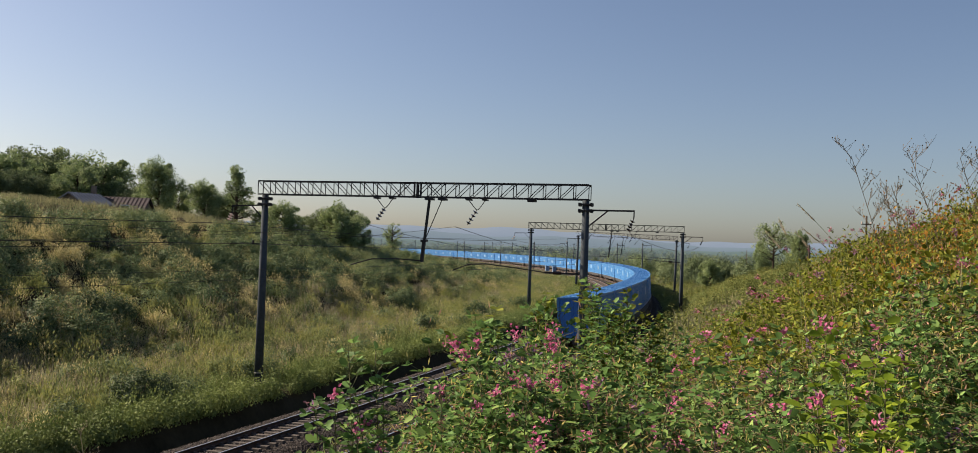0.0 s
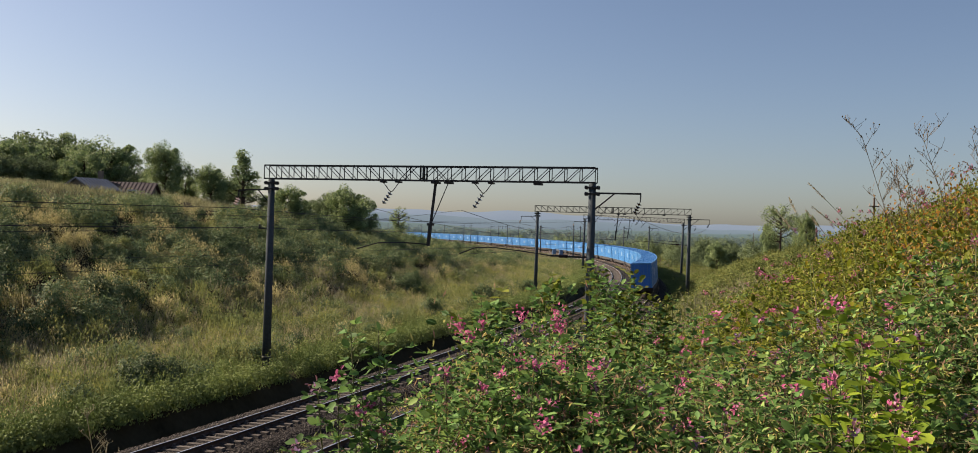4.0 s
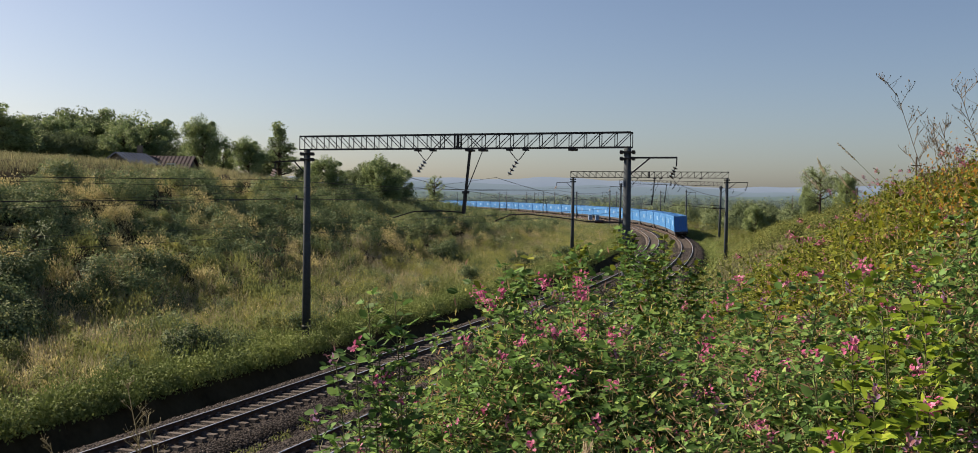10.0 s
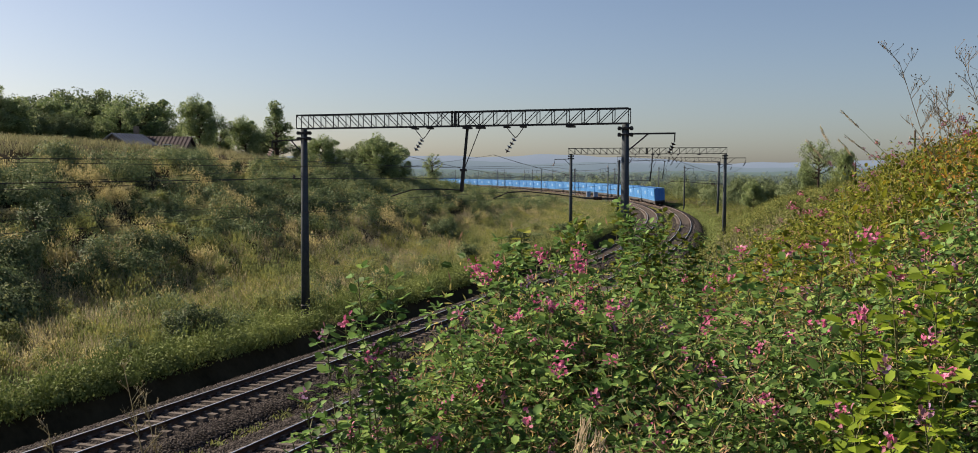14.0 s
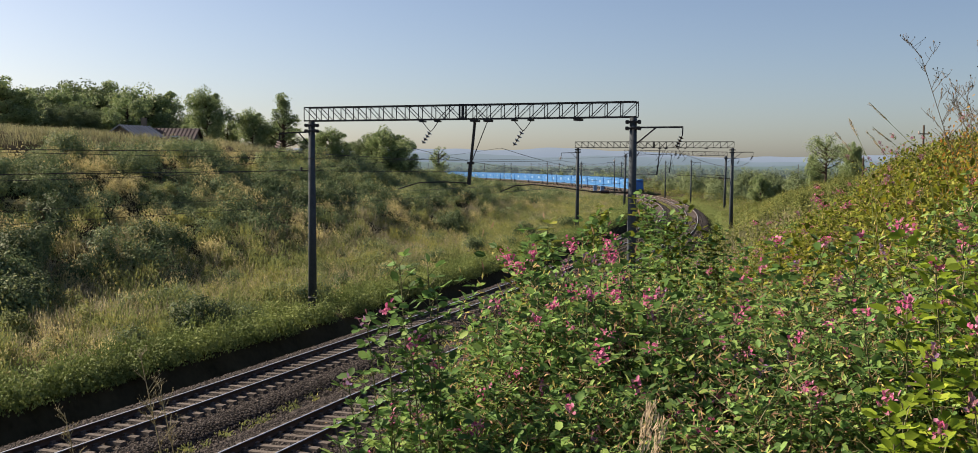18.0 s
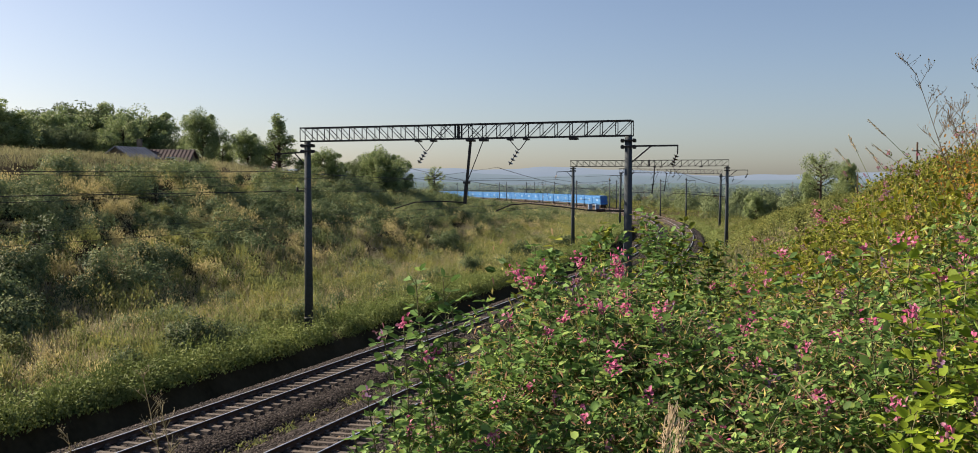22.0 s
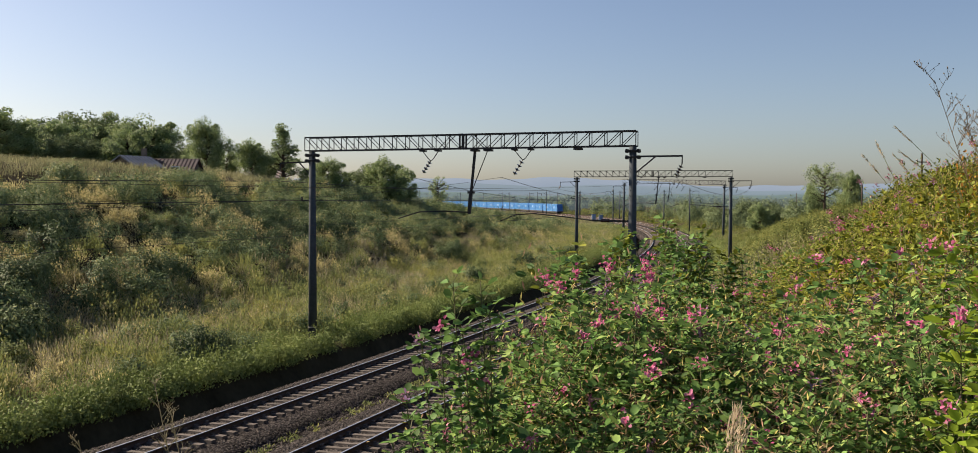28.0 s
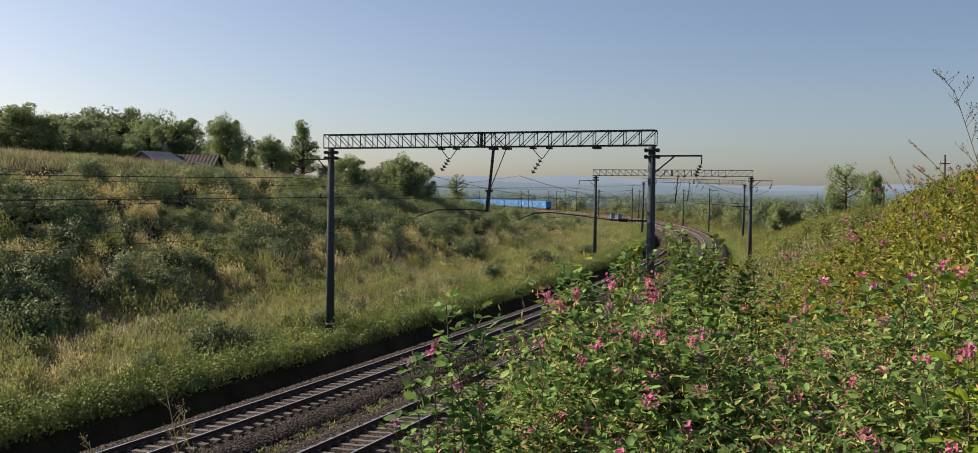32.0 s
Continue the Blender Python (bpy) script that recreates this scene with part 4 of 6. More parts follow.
def meadow():
    rng = np.random.default_rng(11)
    dry, green, pale, spikes, low, heads = [], [], [], [], [], []
    # cutting slope and the strip at its foot
    s, o, P = scatter(rng, 13500, (-25, 235), (6.2, 35.5))
    s2, o2, P2 = scatter(rng, 2600, (-12, 45), (6.2, 20))
    s, o, P = np.concatenate([s, s2]), np.concatenate([o, o2]), np.concatenate([P, P2])
    f = patch(P) + 0.14 * (o < 19) - 0.3 * ((o > 19) & (o < 34))
    keep = f > 0.66
    keep &= (o < 18) | ~thicket(P, s, o)
    shade = ~keep & (o > 18) & thicket(P, s, o)
    dry.append(tufts(rng, P[keep], 18, 0.4, 0.02, 0.6, 0.3))
    green.append(weeds(rng, P[~keep & ~shade], 30, 0.55, 0.6, 0.11, 0.03))
    low.append(weeds(rng, P[shade & (rng.random(len(o)) < 0.4)], 30, 0.6, 0.5, 0.11, 0.032))
    s, o, P = scatter(rng, 6200, (-16, 205), (16.5, 36))
    k = ~thicket(P, s, o) | (rng.random(len(o)) < 0.4)
    tan = k & (patch(P, 0.17, 7.0) + rng.uniform(-0.25, 0.25, len(o)) > 0.38)
    heads.append(clumps(rng, P[tan], 200, 0.55, 0.85, 0.15, 0.028))
    green.append(clumps(rng, P[k & ~tan], 180, 0.5, 0.7, 0.15, 0.034))
    s, o, P = scatter(rng, 2600, (-16, 205), (6.8, 16.5))
    k = patch(P, 0.3, 2.0) > 0.5
    green.append(clumps(rng, P[k], 170, 0.6, 0.95, 0.17, 0.034))
    heads.append(clumps(rng, P[~k][::2], 130, 0.5, 0.8, 0.15, 0.02))
    # pale crest
    s, o, P = scatter(rng, 4800, (-20, 205), (36.5, 52))
    dry.append(tufts(rng, P, 15, 0.75, 0.024, 0.35, 0.3))
    s, o, P = scatter(rng, 900, (-20, 200), (52, 115))
    dry.append(tufts(rng, P, 12, 0.8, 0.04, 0.3, 0.6))
    # tall feathery grass on the flat
    s, o, P = scatter(rng, 4600, (-10, 230), (8.5, 20))
    k = patch(P, 0.09, 2.0) > 0.36
    pale.append(tufts(rng, P[k], 18, 0.9, 0.015, 0.35, 0.35))
    s, o, P = scatter(rng, 550, (32, 120), (12, 21))
    pale.append(tufts(rng, P, 20, 0.95, 0.016, 0.35, 0.35))
    s, o, P = scatter(rng, 4600, (-25, 200), (6.5, 20))
    k = patch(P, 0.25, 5.0) > 0.4
    spikes.append(tufts(rng, P[k][::2], 22, 0.95, 0.024, 0.3, 0.22))
    # the dense green edge above the ditch
    s, o, P = scatter(rng, 3600, (-30, 210), (4.6, 6.4))
    P = P[np.hypot(s - G1 + 1.0, (o - 6.2) * 0.8) > 1.5]
    edge = join(weeds(rng, P, 46, 0.55, 0.8, 0.12, 0.04), clumps(rng, P[::3], 130, 0.45, 0.85, 0.13, 0.034))
    s, o, P = scatter(rng, 1300, (-30, 160), (4.5, 4.95))
    P = P[np.abs(s - G1 + 1.2) > 1.0]
    edge = join(edge, weeds(rng, P, 48, 0.4, 0.95, 0.125, 0.042))
    s, o, P = scatter(rng, 2600, (60, 230), (-GAP - 9, -GAP - 2.9))
    edge = join(edge, weeds(rng, P, 40, 0.4, 0.4, 0.11, 0.033))
    s, o, P = scatter(rng, 2400, (38, 210), (-GAP - 4.8, -GAP - 2.3))
    edge = join(edge, weeds(rng, P, 40, 0.38, 0.55, 0.11, 0.033))
    # beyond the cutting
    s, o, P = scatter(rng, 4000, (200, 520), (4.5, 60))
    dry.append(tufts(rng, P, 9, 0.8, 0.05, 0.4, 0.5))
    s, o, P = scatter(rng, 2500, (180, 520), (-60, -GAP - 4.5))
    far = weeds(rng, P, 40, 0.9, 0.9, 0.25, 0.08)
    # opposite bank
    s, o, P = scatter(rng, 6500, (4, 200), (-GAP - 34, -GAP - 4.6))
    f = patch(P, 0.2, 4.0)
    bank = join(far, weeds(rng, P[f > 0.2], 60, 0.5, 0.75, 0.1, 0.03))
    dry.append(tufts(rng, P[f < 0.3], 13, 0.6, 0.016, 0.35, 0.25))
    # short grass on the bank round the viewpoint
    P = np.column_stack([rng.uniform(-5, 11, 5200), rng.uniform(-8, 7, 5200)])
    P = P[(P[:, 1] < 1.0 + 0.25 * np.abs(P[:, 0])) | (P[:, 0] > 0.62 * P[:, 1] + 0.6) | (P[:, 0] < -0.35 - 0.1 * P[:, 1])]
    near = np.hypot(P[:, 0] - 0.05, P[:, 1] - 0.2)
    P = P[near > 0.5]
    dry.append(tufts(rng, P[::2], 16, 0.28, 0.006, 0.5, 0.12))
    bank = join(bank, weeds(rng, P[1::2], 30, 0.2, 0.2, 0.06, 0.018))
    # moss and small weeds between the tracks
    s = np.concatenate([rng.uniform(-20, 70, 500), rng.uniform(60, 210, 400)])
    o = -GAP / 2 + rng.normal(0, 0.3, 900) * np.where(np.arange(900) < 500, 1, 1.5)
    x, y, _, _ = on_line(s, o)
    C = np.repeat(np.column_stack([x, y, np.full(900, -0.42)]), 10, 0)
    C[:, :2] += rng.normal(0, 0.12, (9000, 2))
    D = rng.normal(0, 0.6, C.shape)
    D[:, 2] = 1
    small = blade_array(rng, C, D, rng.uniform(0.08, 0.2, 9000) * np.where(np.arange(9000) < 5000, 1, 1.8), np.where(np.arange(9000) < 5000, 0.03, 0.05))
    tagged(part("track_weeds", small, M["weed"]), "low yellow-green weeds between the tracks", "weeds", kind="stuff")
    tagged(part("dry_grass", join(*dry), M["dry_grass"]), "tall sun-dried straw-coloured grass on the banks", "grass", kind="stuff")
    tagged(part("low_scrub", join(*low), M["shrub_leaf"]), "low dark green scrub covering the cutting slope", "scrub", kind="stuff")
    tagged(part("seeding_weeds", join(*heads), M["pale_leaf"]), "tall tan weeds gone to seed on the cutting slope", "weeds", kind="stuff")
    tagged(part("ditch_weeds", edge, M["edge_weed"]), "lush green weeds along the ditch", "weeds", kind="stuff")
    tagged(part("bank_weeds", bank, M["bank_leaf"]), "olive green weeds covering the opposite bank", "weeds", kind="stuff")
    tagged(part("tall_weeds", join(*spikes), M["weed"]), "upright green weeds on the flat beside the ditch", "weeds", kind="stuff")
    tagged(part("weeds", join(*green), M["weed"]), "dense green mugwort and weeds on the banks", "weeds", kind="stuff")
    tagged(part("feather_grass", join(*pale), M["seed_grass"]), "pale feathery grass at the foot of the slope", "grass", kind="stuff")


meadow()


def shrub(seed, r, h, n, mat, label):
    """Several leafy lobes round a few stems."""
    rng = np.random.default_rng(seed)
    sets = []
    for i in range(7):
        a = rng.uniform(0, 6.28)
        q = rng.uniform(0.2, 0.75) * r
        p, d = dome(rng, n // 7, r * rng.uniform(0.35, 0.6), h * rng.uniform(0.55, 1.0), 0.82)
        p = p + (math.cos(a) * q, math.sin(a) * q, 0)
        sets.append(leaf_array(rng, p, d * 0.3 + rng.normal(0, 0.6, d.shape) + np.array([0, 0, 0.3]), rng.uniform(0.08, 0.14, len(p)), rng.uniform(0.028, 0.045, len(p)), simple=True, face=d, tilt=0.2, lie=0.8))
    ob = part("shrub", join(*sets), mat)
    tagged(ob, label, "shrub", "shrubs on the cutting slope")
    g = Geo()
    for i in range(5):
        a = rng.uniform(0, 6.28)
        q = np.array([math.cos(a) * r * 0.5, math.sin(a) * r * 0.5, h * 0.7]) * rng.uniform(0.7, 1)
        g.chain([(0, 0, -0.2), tuple(q * (0.4, 0.4, 0.5)), tuple(q)], 0.025, 5, 0.008)
    part("stem", g, M["twig"], ob)
    return ob


def shrubs():
    rng = np.random.default_rng(21)
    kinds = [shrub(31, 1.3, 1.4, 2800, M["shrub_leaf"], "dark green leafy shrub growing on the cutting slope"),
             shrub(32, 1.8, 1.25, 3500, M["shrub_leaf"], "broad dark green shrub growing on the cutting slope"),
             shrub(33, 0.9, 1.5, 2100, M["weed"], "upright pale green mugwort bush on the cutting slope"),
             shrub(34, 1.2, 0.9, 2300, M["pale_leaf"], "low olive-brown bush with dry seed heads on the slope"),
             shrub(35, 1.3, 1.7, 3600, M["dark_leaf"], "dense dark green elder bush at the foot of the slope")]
    data = []
    for k in kinds:
        me = k.data
        co = np.empty(len(me.vertices) * 3, np.float32)
        me.vertices.foreach_get("co", co)
        fi = np.empty(len(me.loops), np.int32)
        me.loops.foreach_get("vertex_index", fi)
        data.append((co.reshape(-1, 3), fi.reshape(-1, 4)))
    rest = {0: [], 2: [], 3: [], 4: []}
    made = [0] * 5
    s, o, P = scatter(rng, 4200, (-14, 205), (7.5, 35.5))
    order = np.argsort(s)
    f, f2 = patch(P, 0.11, 0.0), patch(P, 0.3, 1.0)
    dense = thicket(P, s, o)
    Z = height(P)
    n = 0
    for i in order:
        low = np.interp(s[i], [30, 40, 100, 140], [17.5, 20.5, 20.5, 17.5])
        if o[i] > low and dense[i] and f2[i] > 0.1:
            k = int(rng.choice(5, p=(0.36, 0.29, 0.14, 0.13, 0.08)))
        elif o[i] > low and f2[i] > 0.55:
            k = int(rng.choice(4, p=(0.3, 0.12, 0.26, 0.32)))
        elif o[i] <= 18 and f2[i] > 0.74 and rng.random() < 0.5:
            k = 0 if rng.random() < 0.7 else 2
        else:
            continue
        if rng.random() < 0.2:
            continue
        sc = rng.uniform(0.7, 1.55) if k in (0, 1, 4) and dense[i] else rng.uniform(0.5, 1.0)
        m = pose(P[i, 0], P[i, 1], Z[i] - 0.1, 0, 0, rng.uniform(0, 360)) @ Matrix.Diagonal((sc, sc, sc * rng.uniform(0.8, 1.15), 1))
        if made[k] == 0:
            kinds[k].matrix_basis = m
        elif n < 290:
            again(kinds[k], m)
        else:
            v, fc = data[k]
            keep_ = np.arange(0, len(fc), 2 if s[i] < 100 else 3)
            v, fc = v.reshape(-1, 4, 3)[keep_].reshape(-1, 3), np.arange(len(keep_) * 4).reshape(-1, 4)
            rest[0 if k == 1 else k].append((v @ np.array(m.to_3x3()).T + np.array(m.translation), fc))
        made[k] += 1
        n += 1
    for s_, o_, k, sc in ((19.6, 7.5, 4, 1.0), (20.9, 7.7, 4, 1.1), (22.0, 7.9, 4, 0.8), (23.4, 7.4, 0, 0.9), (31.0, 19.4, 4, 1.15), (32.6, 19.8, 4, 1.0), (21.5, 19.7, 4, 1.2), (22.6, 20.4, 4, 1.2),
                          (23.4, 17.8, 4, 1.15), (25.2, 18.2, 4, 1.1), (16.9, 14.9, 4, 1.1), (18.4, 15.3, 4, 1.1), (27.2, 15.0, 4, 0.7), (28.6, 15.0, 4, 0.75), (38.2, 15.6, 1, 0.8), (32.2, 14.4, 0, 0.8),
                          (27.0, 8.8, 2, 0.9), (28.2, 8.7, 2, 1.0), (29.6, 8.8, 0, 0.9), (34.4, 8.5, 4, 0.75), (42.0, 9.0, 0, 1.0), (51.0, 9.0, 0, 1.1), (43.4, 10.6, 2, 1.0), (46.0, 12.5, 1, 0.9),
                          (14.5, 12.5, 2, 1.0), (59.4, 9.0, 4, 1.0), (61.5, 9.4, 0, 1.1), (54.7, 13.8, 1, 0.8), (67.0, 8.4, 0, 1.1), (75.0, 9.2, 4, 1.1), (77.5, 9.0, 4, 1.2), (73.3, 16.2, 4, 1.3), (71.0, 15.8, 4, 1.2),
                          (83.0, 8.8, 0, 1.2), (91.0, 8.3, 4, 1.2), (93.5, 8.5, 4, 1.1), (100.0, 8.6, 0, 1.3), (24.8, 21.6, 4, 1.2), (26.0, 22.4, 4, 1.2), (17.0, 17.0, 1, 1.4), (13.0, 15.0, 4, 1.1), (20.0, 16.8, 4, 1.0)):
        x, y, _, _ = on_line(s_, o_)
        again(kinds[k], pose(float(x), float(y), ground_at(x, y) - 0.1, 0, 0, s_ * 37) @ Matrix.Diagonal((sc, sc, sc, 1)))
    s, o, P = scatter(rng, 260, (-8, 150), (4.7, 7.2))
    Z = height(P)
    ditch = []
    for i in range(len(P)):
        v, fc = data[int(rng.integers(0, 2))]
        keep_ = np.arange(0, len(fc), 2)
        m = pose(P[i, 0], P[i, 1], Z[i] - 0.1, 0, 0, rng.uniform(0, 360)) @ Matrix.Diagonal((0.5, 0.5, rng.uniform(0.4, 0.95), 1))
        ditch.append((v.reshape(-1, 4, 3)[keep_].reshape(-1, 3) @ np.array(m.to_3x3()).T + np.array(m.translation), np.arange(len(keep_) * 4).reshape(-1, 4)))
    tagged(part("ditch_shrubs", join(*ditch), M["edge_weed"]), "low green bushes lining the drainage ditch", "shrubs", kind="stuff")
    for name, k, count, mat, label in (("flat_bushes", 2, 330, "weed", "low yellow-green mugwort bushes on the flat"), ("dark_bushes", 4, 90, "dark_leaf", "low dark green bushes on the flat")):
        s, o, P = scatter(rng, count, (-6, 130), (7.2, 19.5))
        Z = height(P)
        low = []
        for i in range(len(P)):
            v, fc = data[k]
            keep_ = np.arange(0, len(fc), 2)
            sc = rng.uniform(0.55, 0.95)
            m = pose(P[i, 0], P[i, 1], Z[i] - 0.1, 0, 0, rng.uniform(0, 360)) @ Matrix.Diagonal((sc, sc, rng.uniform(0.6, 0.9) * (0.85 if k == 4 else 1), 1))
            low.append((v.reshape(-1, 4, 3)[keep_].reshape(-1, 3) @ np.array(m.to_3x3()).T + np.array(m.translation), np.arange(len(keep_) * 4).reshape(-1, 4)))
        tagged(part(name, join(*low), M[mat]), label, "shrubs", kind="stuff")
    s, o, P = scatter(rng, 330, (26, 150), (-GAP - 26, -GAP - 7))
    Z = height(P)
    bank = []
    for i in range(len(P)):
        k = int(rng.choice(3, p=(0.35, 0.25, 0.4)))
        v, fc = data[k]
        keep_ = np.arange(0, len(fc), 2)
        m = pose(P[i, 0], P[i, 1], Z[i] - 0.1, 0, 0, rng.uniform(0, 360)) @ Matrix.Diagonal((0.8, 0.8, rng.uniform(0.6, 1.0), 1))
        bank.append((v.reshape(-1, 4, 3)[keep_].reshape(-1, 3) @ np.array(m.to_3x3()).T + np.array(m.translation), np.arange(len(keep_) * 4).reshape(-1, 4)))
    tagged(part("bank_shrubs", join(*bank), M["bank_leaf"]), "green shrubs covering the opposite bank", "shrubs", kind="stuff")
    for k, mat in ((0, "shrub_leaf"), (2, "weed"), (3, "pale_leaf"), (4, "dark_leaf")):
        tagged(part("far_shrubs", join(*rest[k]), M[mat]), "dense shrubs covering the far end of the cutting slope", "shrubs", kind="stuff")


shrubs()


# ---- trees ----
def tree(seed, h, r, n, leaf, mat, base=0.25, label="", conical=False):
    """A tapered trunk with limbs, and a crown of leaves gathered in clumps round the limbs' ends."""
    rng = np.random.default_rng(seed)
    ob = thing("tree", Matrix.Identity(4), label, "tree", "trees")
    g = Geo()
    lean = rng.normal(0, 0.04, 2)
    trunk = [(lean[0] * h * k, lean[1] * h * k, h * 0.85 * k - 0.3) for k in (0, 0.25, 0.5, 0.75, 1)]
    g.chain(trunk, 0.03 * h, 8, 0.006 * h)
    tips = []
    for i in range(44):
        k = base + (0.95 - base) * rng.random()
        a = rng.uniform(0, 6.28)
        reach = r * ((1.1 - k) * 1.3 if conical else math.sqrt(max(0.05, 1 - ((k - base) / (1 - base) * 1.5 - 0.6) ** 2))) * rng.uniform(0.45, 1.0)
        p = np.array([lean[0] * h * k, lean[1] * h * k, h * 0.8 * k])
        q = p + np.array([math.cos(a) * reach, math.sin(a) * reach, rng.uniform(0.05, 0.2) * h])
        g.chain([tuple(p), tuple(p + (q - p) * 0.5 + (0, 0, -0.02 * h)), tuple(q)], 0.009 * h, 5, 0.003 * h)
        tips.append(q)
        tips.append(p + (q - p) * 0.6)
    tips.append(np.array([trunk[-1][0], trunk[-1][1], h * 0.93]))
    part("trunk", g, M["bark"], ob)
    tips = np.array(tips)
    idx = rng.integers(0, len(tips), n)
    d = unit(rng.normal(0, 1, (n, 3)))
    rad = rng.uniform(0.5, 1.3, len(tips))[idx] * r * 0.24 * (0.35 + 0.65 * rng.random(n) ** 0.4)
    C = tips[idx] + d * rad[:, None] * np.array([1, 1, 0.8])
    C[:, 2] = np.where(C[:, 2] > 0, C[:, 2] * (h * 0.985 / C[:, 2].max()), C[:, 2])
    part("crown", leaf_array(rng, C, d * 0.4 + rng.normal(0, 0.6, d.shape), leaf * rng.uniform(0.6, 1.2, n), leaf * 0.36, simple=True, face=d, tilt=0.25, lie=0.7), mat, ob)
    return ob


def bearing(px, d):
    a = math.atan((px - 784) / 1506) - radians(2.5)
    return d * math.sin(a), d * math.cos(a)


def trees():
    kinds = {
        "round": tree(41, 9.0, 4.2, 17000, 0.25, M["tree_leaf"], 0.15, "broad dark green deciduous tree behind the crest"),
        "lumpy": tree(42, 9.0, 4.8, 19000, 0.26, M["tree_leaf"], 0.1, "dense rounded green tree behind the crest"),
        "spire": tree(43, 9.0, 2.0, 6000, 0.2, M["tree_leaf"], 0.15, "narrow pointed dark green tree", True),
        "thin": tree(44, 9.0, 3.0, 4600, 0.19, M["tree_leaf"], 0.3, "sparse ragged green tree with showing limbs"),
        "airy": tree(47, 9.0, 3.4, 3600, 0.2, M["tree_leaf"], 0.42, "airy grey-green tree with bare lower limbs"),
        "wide": tree(45, 9.0, 5.2, 19000, 0.26, M["forest_leaf"], 0.1, "broad bushy green tree")}
    first = dict.fromkeys(kinds, True)
    rng = np.random.default_rng(46)
    rows = [("lumpy", 12, 105, 165, 1.1), ("lumpy", 85, 130, 180, 1), ("wide", 130, 150, 166, 1.2), ("lumpy", 178, 150, 165, 1.2), ("round", 232, 140, 167, 1.1),
            ("wide", 50, 118, 190, 0.9), ("lumpy", 108, 136, 172, 1), ("round", 200, 132, 185, 0.9), ("wide", 30, 128, 178, 1), ("wide", 250, 145, 185, 0.8), ("wide", 125, 125, 200, 0.8), ("lumpy", 165, 128, 205, 0.8), ("wide", 215, 150, 185, 1), ("round", 330, 118, 168, 1), ("wide", 288, 135, 210, 0.8),
            ("lumpy", 305, 125, 225, 0.6), ("round", 402, 120, 200, 0.9), ("spire", 450, 122, 176, 1.9), ("wide", 430, 128, 215, 0.8), ("round", 360, 126, 215, 0.7),
            ("round", 524, 112, 228, 0.8), ("lumpy", 496, 125, 245, 0.6), ("wide", 566, 130, 250, 0.7), ("round", 612, 122, 224, 1), ("wide", 590, 126, 236, 0.8), ("lumpy", 640, 128, 240, 0.8),
            ("thin", 700, 150, 257, 0.9), ("airy", 1315, 105, 236, 1.0), ("lumpy", 1356, 110, 248, 0.42), ("airy", 1352, 112, 250, 0.9), ("lumpy", 1300, 118, 262, 0.4), ("lumpy", 1212, 150, 298, 0.7), ("wide", 1236, 170, 303, 0.6), ("wide", -60, 110, 160, 1.1), ("lumpy", -130, 118, 160, 1.1)]
    for kind, px, d, py, wide in rows:
        x, y = bearing(px, d)
        z = ground_at(x, y)
        top = 7.6 + d * (291 - py) / 1506
        k = (top - z) / 9.0
        w = (max(k, 0.35) * wide if k > 0.9 else wide * 0.8) * (0.95 if px < 300 else 0.85)
        m = pose(x, y, z - 0.1, 0, 0, rng.uniform(0, 360)) @ Matrix.Diagonal((w, w, k, 1))
        if first[kind]:
            kinds[kind].matrix_basis = m
            first[kind] = False
        else:
            again(kinds[kind], m)


trees()


def forest():
    """The wooded flats beyond the line, too many trees to count."""
    rng = np.random.default_rng(51)
    a = np.radians(rng.uniform(-14, 30, 3000))
    d = 190 + 1500 * rng.random(3000) ** 1.5
    P = np.stack([d * np.sin(a), d * np.cos(a)], 1)
    so = to_line(P)
    keep = (so[:, 1] < -GAP - 13) | (so[:, 1] > 120) | (so[:, 0] > 640)
    keep &= patch(P, 0.02, 3.0) > 0.2
    P = P[keep][:1100]
    d = np.hypot(P[:, 0], P[:, 1])
    Z = height(P)
    near, far = [], []
    for i in range(len(P)):
        n = int(np.clip(330000 / d[i], 150, 1300))
        h = rng.uniform(2.5, 7.0) + (d[i] > 600) * 2
        r = h * rng.uniform(0.5, 0.9)
        p, dr = dome(rng, n, r, h, 0.8)
        leaf = h * (0.06 if d[i] < 450 else 0.09)
        crown = leaf_array(rng, p + (P[i, 0], P[i, 1], Z[i]), dr * 0.3 + rng.normal(0, 0.5, dr.shape), leaf, leaf * 0.5, simple=True, face=dr, tilt=0.2, lie=0.8)
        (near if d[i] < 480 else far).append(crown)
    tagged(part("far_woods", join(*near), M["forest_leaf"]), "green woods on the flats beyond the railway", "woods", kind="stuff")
    # the farther woods get their haze painted in as emission
    tagged(part("backdrop_woods", join(*far), hazed_material("hazed_woods", (0.09, 0.12, 0.07), (0.026, 0.036, 0.045))), "green woods far beyond the railway, painted hazy", "woods", kind="stuff")


forest()


